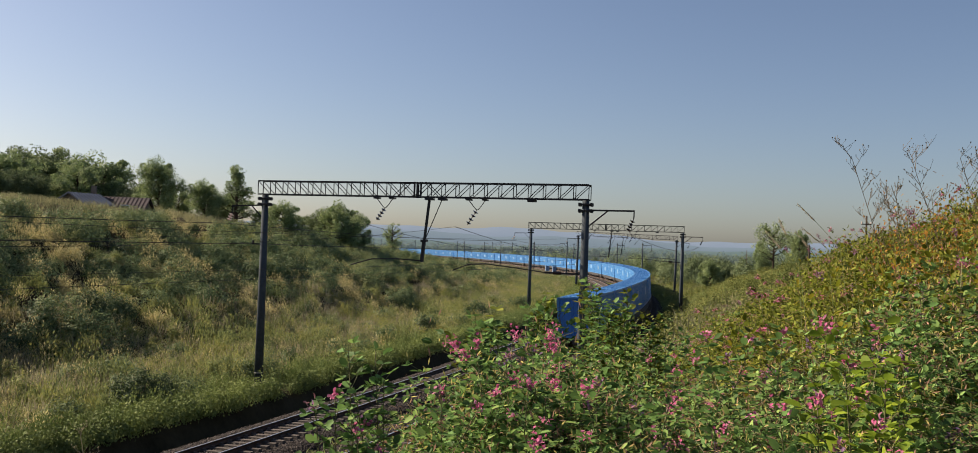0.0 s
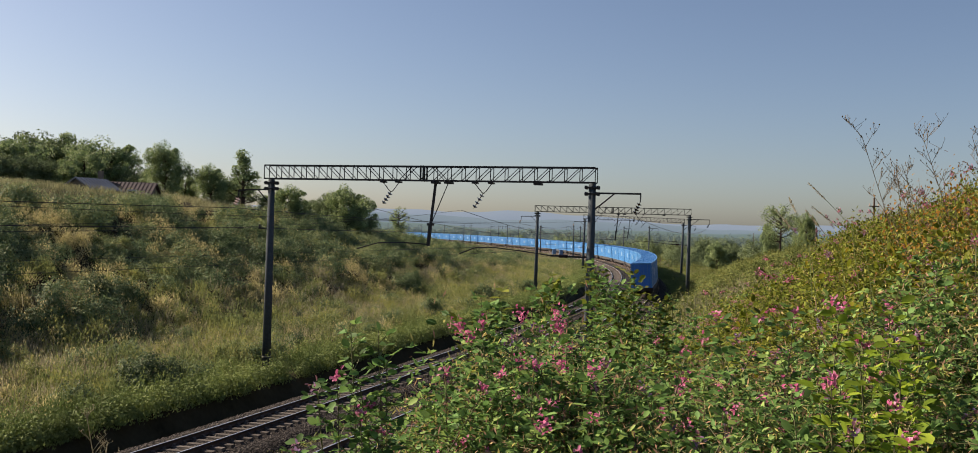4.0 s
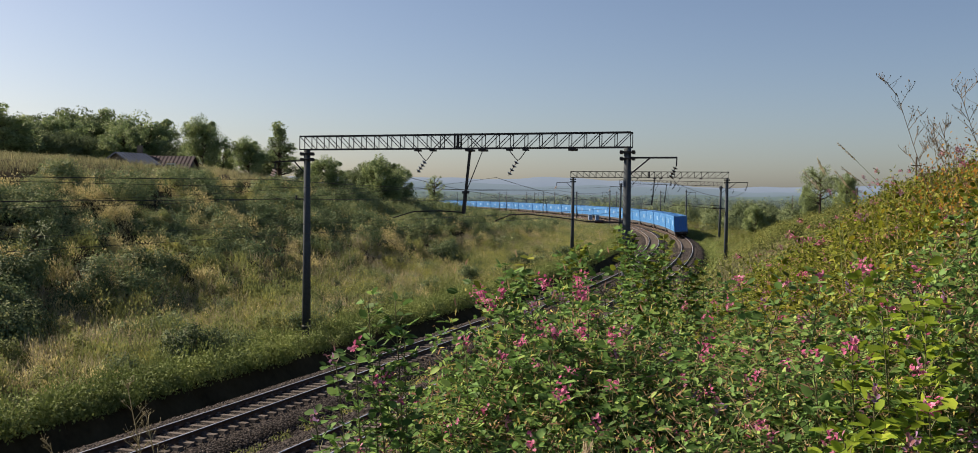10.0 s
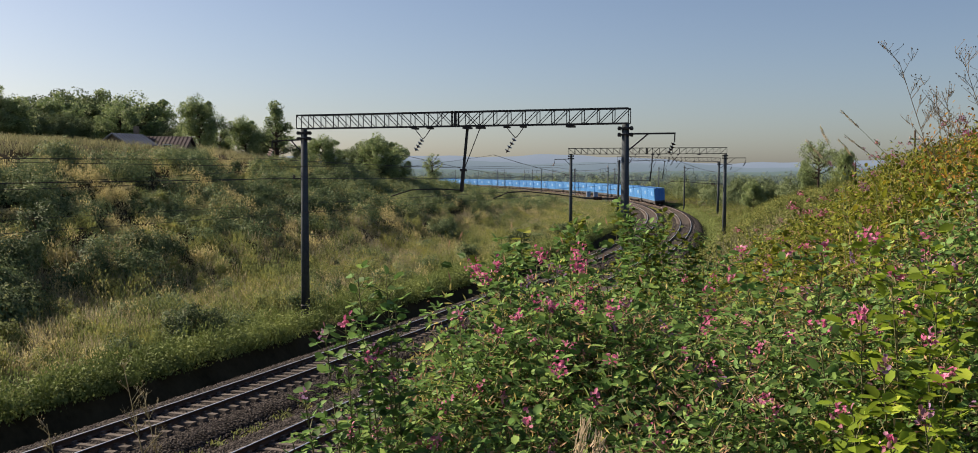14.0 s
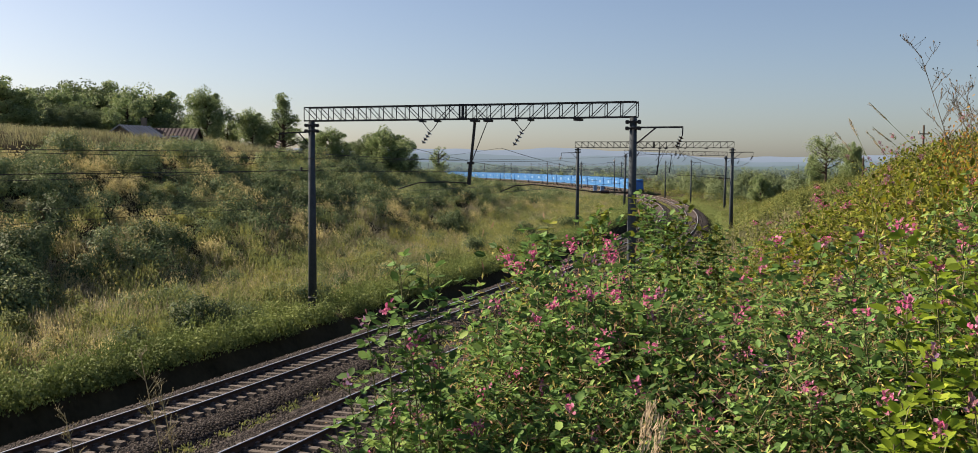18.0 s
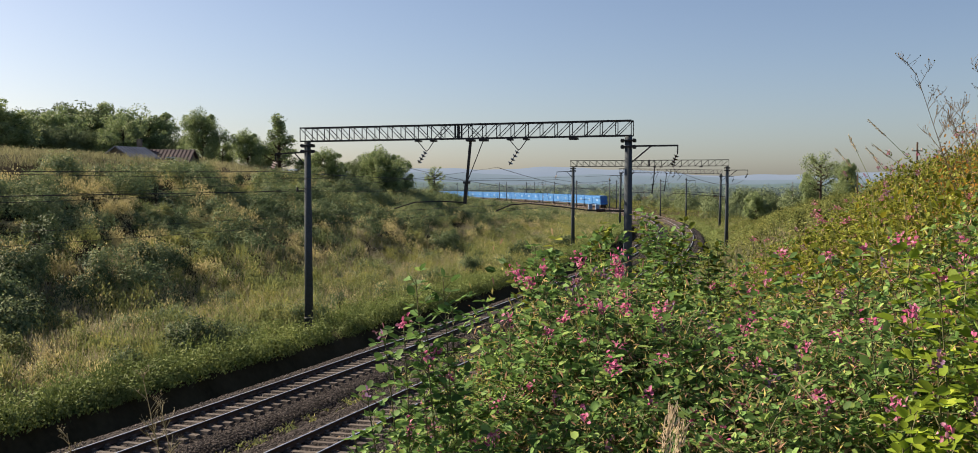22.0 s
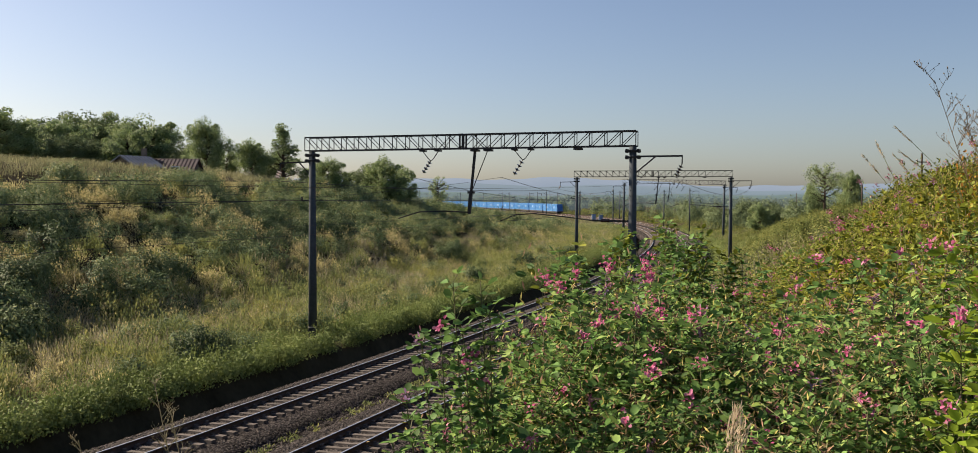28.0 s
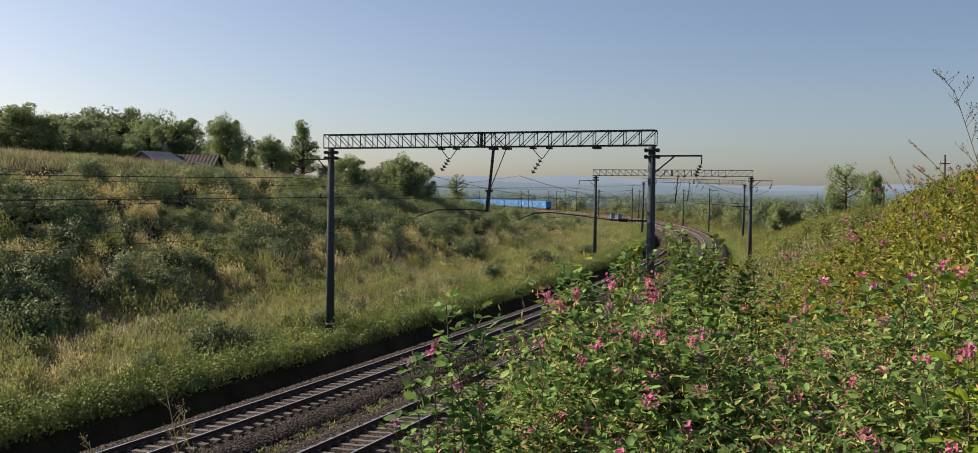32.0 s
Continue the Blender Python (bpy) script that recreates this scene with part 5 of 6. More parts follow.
def hills():
    # haze by distance: each farther ridge is painted paler and bluer
    for k, (d, base, amp, col, haze_glow) in enumerate(((4300, 76, 26, (0.04, 0.05, 0.06), (0.095, 0.128, 0.172)), (3300, 42, 18, (0.035, 0.05, 0.05), (0.068, 0.096, 0.13)), (2300, 15, 9, (0.03, 0.045, 0.038), (0.045, 0.07, 0.08)))):
        rng = np.random.default_rng(60 + k)
        ph = rng.uniform(0, 6.28, 6)
        az = np.radians(np.linspace(-60, 60, 240))
        top = base + amp * (0.5 * np.sin(az * 9 + ph[0]) + 0.3 * np.sin(az * 23 + ph[1]) + 0.15 * np.sin(az * 57 + ph[2]) + 0.06 * np.sin(az * 140 + ph[3])) - (14 * np.degrees(az) / 30 if k == 0 else 0)
        V = []
        for r, f in ((d - 260, -0.6), (d - 120, 0.55), (d, 1.0), (d + 200, 0.4)):
            V.append(np.column_stack([r * np.sin(az), r * np.cos(az), np.where(f > 0, top * f, -40)]))
        V = np.concatenate(V)
        i = (np.arange(3)[:, None] * 240 + np.arange(239)[None]).ravel()
        ob = part("backdrop_hills", (V, np.stack([i, i + 1, i + 241, i + 240], 1)), hazed_material("hills", col, haze_glow), smooth=True)
        tagged(ob, "wooded hills on the horizon, painted hazy blue", "hills", kind="structure")


hills()


# ---- house behind the crest ----
def gabled(ob, x0, x1, half, z0, rise, roof, ribs):
    """Walls, gables and a two-sided roof along x."""
    part("wall", Geo().box(((x0 + x1) / 2, 0, z0 / 2), (x1 - x0, half * 2, z0)), M["house_wall"], ob)
    over = 0.35
    drop = over * rise / half
    for sy in (-1, 1):
        y, a, b = sy * (half + over), x0 - over, x1 + over
        q = [(a, y, z0 - drop), (b, y, z0 - drop), (b, 0, z0 + rise), (a, 0, z0 + rise)]
        r = part("roof", Geo().add(q + [(p[0], p[1], p[2] + 0.1) for p in q], [(0, 1, 2, 3), (4, 7, 6, 5), (0, 4, 5, 1), (2, 6, 7, 3), (1, 5, 6, 2), (0, 3, 7, 4)]), roof, ob)
        for i in range(ribs):
            xx = a + 0.05 + (b - a - 0.1) * i / (ribs - 1)
            part("roof_rib", Geo().bar((xx, y, z0 - drop + 0.12), (xx, 0, z0 + rise + 0.12), 0.05), roof, r)
    for x in (x0, x1):
        part("gable", Geo().add([(x - 0.06, -half, z0), (x - 0.06, half, z0), (x - 0.06, 0, z0 + rise), (x + 0.06, -half, z0), (x + 0.06, half, z0), (x + 0.06, 0, z0 + rise)], [(0, 1, 2), (3, 5, 4), (0, 3, 4, 1), (1, 4, 5, 2), (2, 5, 3, 0)]), M["house_wall"], ob)


def house():
    x, y = bearing(263, 100)
    z = ground_at(x, y)
    ob = thing("house", pose(x, y, z, 0, 0, 8), "low village house with a rusty brown corrugated roof", "house")
    k = 11.2 - z
    gabled(ob, -2.9, 2.9, 2.4, k - 1.3, 1.2, M["roof"], 18)
    part("chimney", Geo().box((-2.2, 0.2, k + 0.35), (0.45, 0.45, 1.3)), M["house_wall"], ob, "brick chimney")
    for xx in (-1.6, 1.4):
        w = part("window", Geo().box((xx, -2.42, (k - 1.3) * 0.6), (0.9, 0.08, 0.9)), M["white_paint"], ob)
        part("pane", Geo().box((xx, -2.47, (k - 1.3) * 0.6), (0.72, 0.03, 0.72)), M["glass"], w)
    x, y = bearing(213, 98)
    z = ground_at(x, y)
    sh = thing("shed", pose(x, y, z, 0, 0, 68), "small grey shed with a pale sheet metal roof", "shed")
    gabled(sh, -1.6, 1.6, 1.7, 11.35 - z - 1.0, 0.9, M["roof_pale"], 9)


house()


# ---- flowering bushes in front of the camera ----
def bush(seed, r, h, stems, leaf, label, flowers=26, single=False, nodes=128, simple=False, mat="bush_leaf"):
    """Arching stems set with leaves in threes and short racemes of pink blossom."""
    rng = np.random.default_rng(seed)
    ob = thing("flowering_bush", Matrix.Identity(4), label, "bush", "flowering bushes")
    g = Geo()
    C, D = [], []
    tipsC = []
    for i in range(stems):
        a = rng.uniform(0, 6.28)
        k = rng.random() ** 0.6
        end = np.array([math.cos(a) * r * k, math.sin(a) * r * k, h * rng.uniform(0.82, 1.0) * (1 - 0.3 * k * k)])
        start = np.array([end[0] * 0.25, end[1] * 0.25, -0.1])
        mid = start + (end - start) * 0.55 + np.array([0, 0, 0.16 * h])
        ts = np.linspace(0, 1, 7)
        pts = [(1 - t) ** 2 * start + 2 * t * (1 - t) * mid + t * t * end for t in ts]
        g.chain([tuple(p) for p in pts], 0.002, 4, 0.0009)
        for t in 0.22 + 0.78 * np.linspace(0, 1, int(nodes * h / 8)) ** 0.6:
            p = (1 - t) ** 2 * start + 2 * t * (1 - t) * mid + t * t * end
            b = rng.uniform(0, 6.28)
            out = unit(np.array([math.cos(b), math.sin(b), rng.uniform(0.1, 0.9)]))
            far = rng.uniform(0.06, 0.2)
            tip = p + out * far + np.array([0, 0, -0.25 * far])
            if not simple:
                g.chain([tuple(p), tuple(tip)], 0.0012, 3, 0.0006)
            for u in np.linspace(0.15, 1, 6):
                twig = p + (tip - p) * u + rng.normal(0, 0.008, 3)
                b2 = rng.uniform(0, 6.28)
                o2 = np.array([math.cos(b2), math.sin(b2), rng.uniform(-0.2, 0.7)]) + out * 0.5
                side = np.array([-math.sin(b2), math.cos(b2), 0])
                for dd in (o2, o2 * 0.45 + side * 0.8, o2 * 0.45 - side * 0.8):
                    C.append(twig)
                    D.append(dd + rng.normal(0, 0.4, 3))
            if t > 0.55:
                tipsC.append(tip)
    C, D = np.array(C), np.array(D)
    n = len(C)
    tipsC.sort(key=lambda p: -(p[2] / h + 0.55 * math.hypot(p[0], p[1]) / r))
    tipsC = tipsC[:max(12, int(len(tipsC) * 0.3))]
    size = leaf * (0.5 + 0.8 * rng.random(n) ** 2)
    part("foliage", leaf_array(rng, C, D, size, size * 0.27 * rng.uniform(0.8, 1.15, n), 0.2, 0.1, simple, 0.6), M[mat], ob, "small oval green leaves in threes")
    part("stemwork", g, M["stem"], ob, "thin brown arching stems")
    k = rng.choice(n, int(n * (0.16 if simple else 0.42)), replace=False)
    tagged(part("seed_spray", leaf_array(rng, C[k] + rng.normal(0, 0.02, (len(k), 3)), rng.normal(0, 0.7, (len(k), 3)) + (0, 0, 0.3), leaf * rng.uniform(0.5, 1.1, len(k)), leaf * 0.09, 0.3, 0, True, 0.8), M["seed_pod"], ob, "thin tan seed pods and dry twigs"), kind="stuff")
    for name, tint, cnt in (("blossom_spray", M["blossom"], flowers), ("faded_blossom_spray", M["faded_blossom"], flowers)):
        fc, fd = [], []
        for j in range(cnt):
            if single:
                fc, fd = [], []
            p = tipsC[int(rng.integers(0, len(tipsC)))] + rng.normal(0, 0.01, 3)
            p = p + np.array([p[0] * 0.05, p[1] * 0.05, 0.018])
            ax = unit(rng.normal(0, 0.8, 3) + np.array([0, 0, 0.4]))
            for q in range(int(rng.integers(16, 34))):
                fc.append(p + ax * rng.uniform(-0.013, 0.013) + rng.normal(0, 0.006, 3))
                fd.append(rng.normal(0, 1, 3) + ax * 0.4)
            if single:
                part("blossom" if tint is M["blossom"] else "faded_blossom", leaf_array(rng, np.array(fc), np.array(fd), rng.uniform(0.006, 0.0095, len(fc)), 0.003, 0.5), tint, ob, "pink pea-like blossom cluster" if tint is M["blossom"] else "faded mauve blossom cluster")
        if not single:
            fc, fd = np.array(fc), np.array(fd)
            tagged(part(name, leaf_array(rng, fc, fd, rng.uniform(0.006, 0.0095, len(fc)), 0.003, 0.5), tint, ob, "pink pea-like blossom clusters" if name == "blossom_spray" else "faded mauve blossom clusters"), kind="stuff")
    return ob


def shoot(tip, seed, blossom=0, leafy=0.42, leaf=0.026, mat="bush_leaf", lean=None):
    """A single long shoot that ends at tip: leaves in threes on short stalks, racemes of blossom near its end."""
    rng = np.random.default_rng(seed)
    tip = np.array(tip, float)
    lean = rng.normal(0, 0.1, 2) if lean is None else np.array(lean)
    foot = np.array([tip[0] + lean[0], tip[1] + lean[1], 0.0])
    foot[2] = ground_at(foot[0], foot[1]) - 0.03
    ob = thing("flowering_shoot", pose(*foot), "slender leafy green shoot " + ("tipped with pink blossom" if blossom else "with oval leaves in threes"), "shoot", "flowering bushes")
    end = tip - foot
    bow = np.array([end[0] * -0.25 + rng.normal(0, 0.02), end[1] * -0.25 + rng.normal(0, 0.02), 0])
    axis = [end * t + bow * 4 * t * (1 - t) for t in np.linspace(0, 1, 12)]
    g = Geo().chain([tuple(p) for p in axis], 0.0026, 5, 0.0009)
    length = float(np.linalg.norm(end))
    C, D, racemes = [], [], []
    t = 1 - min(0.85, leafy / length)
    k = 0
    while t < 1.0:
        p = end * t + bow * 4 * t * (1 - t)
        a = k * 2.4 + rng.normal(0, 0.4)
        rest = 1 - t
        out = unit(np.array([math.cos(a), math.sin(a), rng.uniform(0.5, 1.5)]))
        stalk = p + out * rng.uniform(0.01, 0.026) * (1 + 3.0 * min(rest, 0.3))
        g.chain([tuple(p), tuple(stalk)], 0.0009, 3, 0.0006)
        flat = np.array([out[0], out[1], out[2] * 0.9])
        side = np.array([-math.sin(a), math.cos(a), 0.1])
        for dd in (flat, flat * 0.35 + side, flat * 0.35 - side):
            C.append(stalk)
            D.append(dd + rng.normal(0, 0.18, 3))
        if rest < 0.2:
            racemes.append(stalk)
        t += rng.uniform(0.008, 0.014) * leaf / 0.024 / length
        k += 1
    C, D = np.array(C), np.array(D)
    size = leaf * rng.uniform(0.6, 1.15, len(C))
    part("foliage", leaf_array(rng, C, D, size, size * 0.31, 0.2, 0.12, False, 0.35), M[mat], ob, "fresh green oval leaves")
    part("stem", g, M["stem"], ob, "thin brown stem")
    for j in range(blossom):
        base = end + np.array([0, 0, 0.004]) if j == 0 or not racemes else racemes[int(rng.integers(0, len(racemes)))] + np.array([0, 0, 0.01])
        ax = unit(rng.normal(0, 0.5, 3) + np.array([0, 0, 0.5]))
        fc, fd = [], []
        for q in range(int(rng.integers(12, 22))):
            fc.append(base + ax * rng.uniform(-0.011, 0.011) + rng.normal(0, 0.0045, 3))
            fd.append(rng.normal(0, 0.8, 3) + ax * 0.5 + (0, 0, 0.2))
        fade = rng.random() < 0.3
        part("faded_blossom" if fade else "blossom", leaf_array(rng, np.array(fc), np.array(fd), rng.uniform(0.006, 0.0105, len(fc)), 0.003, 0.5), M["faded_blossom" if fade else "blossom"], ob, "faded mauve blossom cluster" if fade else "pink pea-like blossom cluster")
    return ob


def shoots():
    """The single shoots that stand out of the bushes."""
    rng = np.random.default_rng(300)
    crown = ((0.17, 2.01, 7.42), (0.12, 1.99, 7.4), (0.06, 1.99, 7.42), (0.155, 1.79, 7.38), (0.1, 1.93, 7.34), (0.0, 1.9, 7.34), (0.07, 1.83, 7.33),
             (0.18, 1.77, 7.32), (0.3, 2.0, 7.36), (0.26, 1.8, 7.35), (0.34, 1.76, 7.35), (0.42, 1.84, 7.4), (0.53, 2.18, 7.39), (0.5, 1.95, 7.46),
             (0.58, 1.93, 7.46), (0.64, 1.93, 7.47), (0.5, 1.5, 7.4), (0.52, 1.69, 7.35), (0.4, 1.62, 7.3), (0.45, 1.53, 7.27), (0.08, 1.8, 7.22),
             (0.12, 1.6, 7.24), (-0.02, 1.67, 7.19), (0.22, 1.63, 7.27), (0.25, 1.72, 7.31), (0.79, 1.85, 7.47))
    for i, tip in enumerate(crown):
        shoot(tip, 310 + i, 1 + int(rng.random() < 0.45), 0.3, 0.021)
    outer = ((-0.127, 1.7, 7.307, 2), (-0.2, 1.72, 7.34, 1), (-0.17, 1.73, 7.36, 1), (-0.215, 1.64, 7.265, 2), (-0.16, 1.72, 7.19, 1), (-0.09, 1.73, 7.39, 0),
             (-0.15, 1.73, 7.44, 0), (-0.105, 1.73, 7.435, 0), (-0.14, 1.75, 7.37, 0), (-0.1, 1.72, 7.27, 1), (-0.24, 1.66, 7.2, 0), (-0.2, 1.6, 7.16, 0))
    for i, (x, y, z, n) in enumerate(outer):
        shoot((x, y, z), 350 + i, n, 0.26 if z > 7.35 else 0.36, 0.0215, lean=(0.05, 0.06))
    for i in range(30):
        y = rng.uniform(1.5, 1.92)
        x = rng.uniform(0.04, 0.4) if i % 3 else rng.uniform(-0.2, 0.04)
        shoot((x, y, 7.3 + 0.3 * (y - 1.9) + rng.uniform(-0.03, 0.03) - 0.1 * (i % 3 == 0)), 420 + i, 0, 0.3, 0.022)
    close = ((0.54, 1.46, 7.42), (0.6, 1.52, 7.46), (0.61, 1.42, 7.4), (0.54, 1.38, 7.37), (0.5, 1.36, 7.32), (0.56, 1.31, 7.33), (0.52, 1.3, 7.3),
             (0.48, 1.33, 7.28), (0.6, 1.36, 7.36), (0.5, 1.4, 7.31), (0.68, 1.57, 7.45), (0.75, 1.78, 7.5), (0.7, 1.87, 7.49), (0.64, 1.45, 7.39), (0.66, 1.66, 7.45), (0.72, 1.6, 7.46))
    for i, tip in enumerate(close):
        shoot(tip, 700 + i, (1, 0, 1)[i % 3], 0.3, 0.025, "soft_leaf", (0.04, 0.05))
    tall = ((0.28, 3.27, 7.46), (0.3, 3.28, 7.45), (0.46, 3.69, 7.49), (0.49, 3.69, 7.47), (0.5, 3.59, 7.44), (0.57, 3.79, 7.43), (0.64, 3.9, 7.45),
            (0.6, 3.79, 7.4), (0.05, 2.7, 7.43), (0.1, 2.8, 7.43), (0.07, 2.75, 7.41), (0.23, 3.17, 7.42), (0.68, 3.8, 7.38), (0.77, 3.8, 7.37))
    for i, (x, y, z) in enumerate(tall):
        for j in range(3):
            dx, dy, dz = (0, 0, 0) if j == 0 else (rng.normal(0, 0.03), rng.normal(0, 0.04), -rng.uniform(0.01, 0.07))
            shoot((x + dx, y + dy, z + dz), 480 + 3 * i + j, 0, 0.5, 0.03, "bush_leaf" if (i + j) % 3 else "bush_leaf_warm")


def yellow_bush(seed, r, h, stems, leaf, mat, label, group="yellowing bushes", name="leafy_bush"):
    rng = np.random.default_rng(seed)
    ob = thing(name, Matrix.Identity(4), label, "bush", group)
    g = Geo()
    C, D = [], []
    for i in range(stems):
        a = rng.uniform(0, 6.28)
        k = rng.random() ** 0.6
        end = np.array([math.cos(a) * r * k, math.sin(a) * r * k, h * rng.uniform(0.65, 1.1)])
        start = np.array([end[0] * 0.3, end[1] * 0.3, -0.1])
        g.chain([tuple(start), tuple((start + end) / 2 + np.array([0, 0, 0.08])), tuple(end)], 0.0022, 4, 0.001)
        for t in np.linspace(0.15, 1, int(48 * h)):
            p = start + (end - start) * t
            for q in range(3):
                C.append(p + rng.normal(0, 0.055, 3))
                D.append(rng.normal(0, 0.7, 3) + np.array([0, 0, 0.4]))
    C, D = np.array(C), np.array(D)
    n = len(C)
    part("foliage", leaf_array(rng, C, D, leaf * rng.uniform(0.6, 1.3, n), leaf * 0.26, 0.2, 0.15), mat, ob)
    part("stemwork", g, M["stem"], ob)
    return ob


def dead_stalk(x, y, h, seed, lean=(0.1, 0.1), mat="twig"):
    """A dry stalk with fine branches that end in small seed capsules."""
    rng = np.random.default_rng(seed)
    z = ground_at(x, y)
    ob = thing("dry_stalk", pose(x, y, z), "bare dry branching weed stalk with small seed capsules", "dry plant", "dry stalks")
    top = Vector((lean[0] * h, lean[1] * h, h))
    low = 0.5 if mat != "twig" else 0.72
    thick = 1.0 if mat == "twig" else 2.2
    part("stalk", Geo().chain([(0, 0, -0.1), tuple(top * 0.5), tuple(top)], 0.003 * thick, 5, 0.001 * thick), M[mat], ob)
    C, D = [], []
    for i in range(16):
        k = rng.uniform(low, 1)
        a = rng.uniform(0, 6.28)
        p = top * k
        q = p + Vector((math.cos(a), math.sin(a), 1.1)) * rng.uniform(0.08, 0.2) * (1.35 - k) * h * 0.7
        g = Geo().chain([tuple(p), tuple(p.lerp(q, 0.6) + Vector((0, 0, 0.01))), tuple(q)], 0.0012 * thick, 4, 0.0006 * thick)
        for j in range(6):
            u = p.lerp(q, rng.uniform(0.35, 1))
            e = u + Vector((rng.normal(0, 0.6), rng.normal(0, 0.6), 0.8)) * rng.uniform(0.015, 0.05)
            g.chain([tuple(u), tuple(e)], 0.0008, 3, 0.0006)
            C.append(e)
            D.append(rng.normal(0, 0.5, 3) + (0, 0, 1))
        tagged(part("twig_spray", g, M[mat], ob), kind="stuff")
    tagged(part("capsule_spray", leaf_array(rng, np.array(C), np.array(D), 0.0075, 0.0026, 0.6), M[mat], ob), kind="stuff")
    return ob


def plume(x, y, top, seed, lean=(0.2, 0.1), n=90, wide=1.0):
    """A feathery grass head on a thin stalk that leans at its top; x, y, top: the tip."""
    rng = np.random.default_rng(seed)
    z = ground_at(x, y)
    h = top - z
    a, b = lean
    ob = thing("grass_plume", pose(x, y, z), "pale feathery grass head on a thin stalk", "grass", "grass heads")
    part("stalk", Geo().chain([(-a * 0.25, -b * 0.25, -0.05), (-a * 0.2, -b * 0.2, h * 0.5), (-a * 0.11, -b * 0.11, h - 0.11), (0, 0, h)], 0.0009, 4, 0.0005), M["weed"], ob)
    t = rng.random(n)
    C = np.stack([-a * 0.045 * (1 - t) + rng.normal(0, 0.0026 * wide, n), -b * 0.045 * (1 - t) + rng.normal(0, 0.0026 * wide, n), h - 0.045 + 0.042 * t], 1)
    D = rng.normal(0, 0.22, (n, 3)) + (a, b, 1)
    part("plume", blade_array(rng, C, D, rng.uniform(0.006, 0.012, n), 0.0006, 0.2), M["seed_head"], ob)


def wooden_pole(px, d, top, cross):
    x, y = bearing(px, d)
    z = ground_at(x, y)
    ob = thing("utility_pole", pose(x, y, z, 0, 0, 20), "weathered wooden utility pole", "pole", "utility poles")
    part("pole", Geo().tube((0, 0, -0.4), (0, 0, top - z), 0.065, 0.05, 10), M["bark"], ob, "", True)
    if cross:
        part("crossarm", Geo().bar((-0.36, 0, top - z - 0.5), (0.36, 0, top - z - 0.5), 0.06), M["bark"], ob)
        for xx in (-0.33, 0.33):
            part("insulator", Geo().tube((xx, 0, top - z - 0.48), (xx, 0, top - z - 0.35), 0.04, 0.03, 8), M["insulator_white"], ob)


def insect():
    """A dark flying insect: a tapered body and two raised wings; it heads along y."""
    ob = thing("flying_insect", Matrix.Identity(4), "small dark flying insect with two raised wings", "insect")
    g = Geo().tube((0, -0.009, 0), (0, 0.002, 0), 0.0009, 0.0022, 8).tube((0, 0.002, 0), (0, 0.008, 0.0004), 0.0024, 0.0014, 8)
    part("body", g, M["steel"], ob)
    for sx in (-1, 1):
        w = [(0, 0.004, 0.001), (sx * 0.006, 0.005, 0.004), (sx * 0.011, 0.001, 0.005), (sx * 0.007, -0.003, 0.0035), (0, -0.001, 0.001)]
        part("wing", Geo().add(w + [(x, y, z + 0.0003) for x, y, z in w], [(0, 1, 2, 3, 4), (9, 8, 7, 6, 5), (0, 5, 6, 1), (1, 6, 7, 2), (2, 7, 8, 3), (3, 8, 9, 4)]), M["steel"], ob)
    return ob


INSECT = insect()


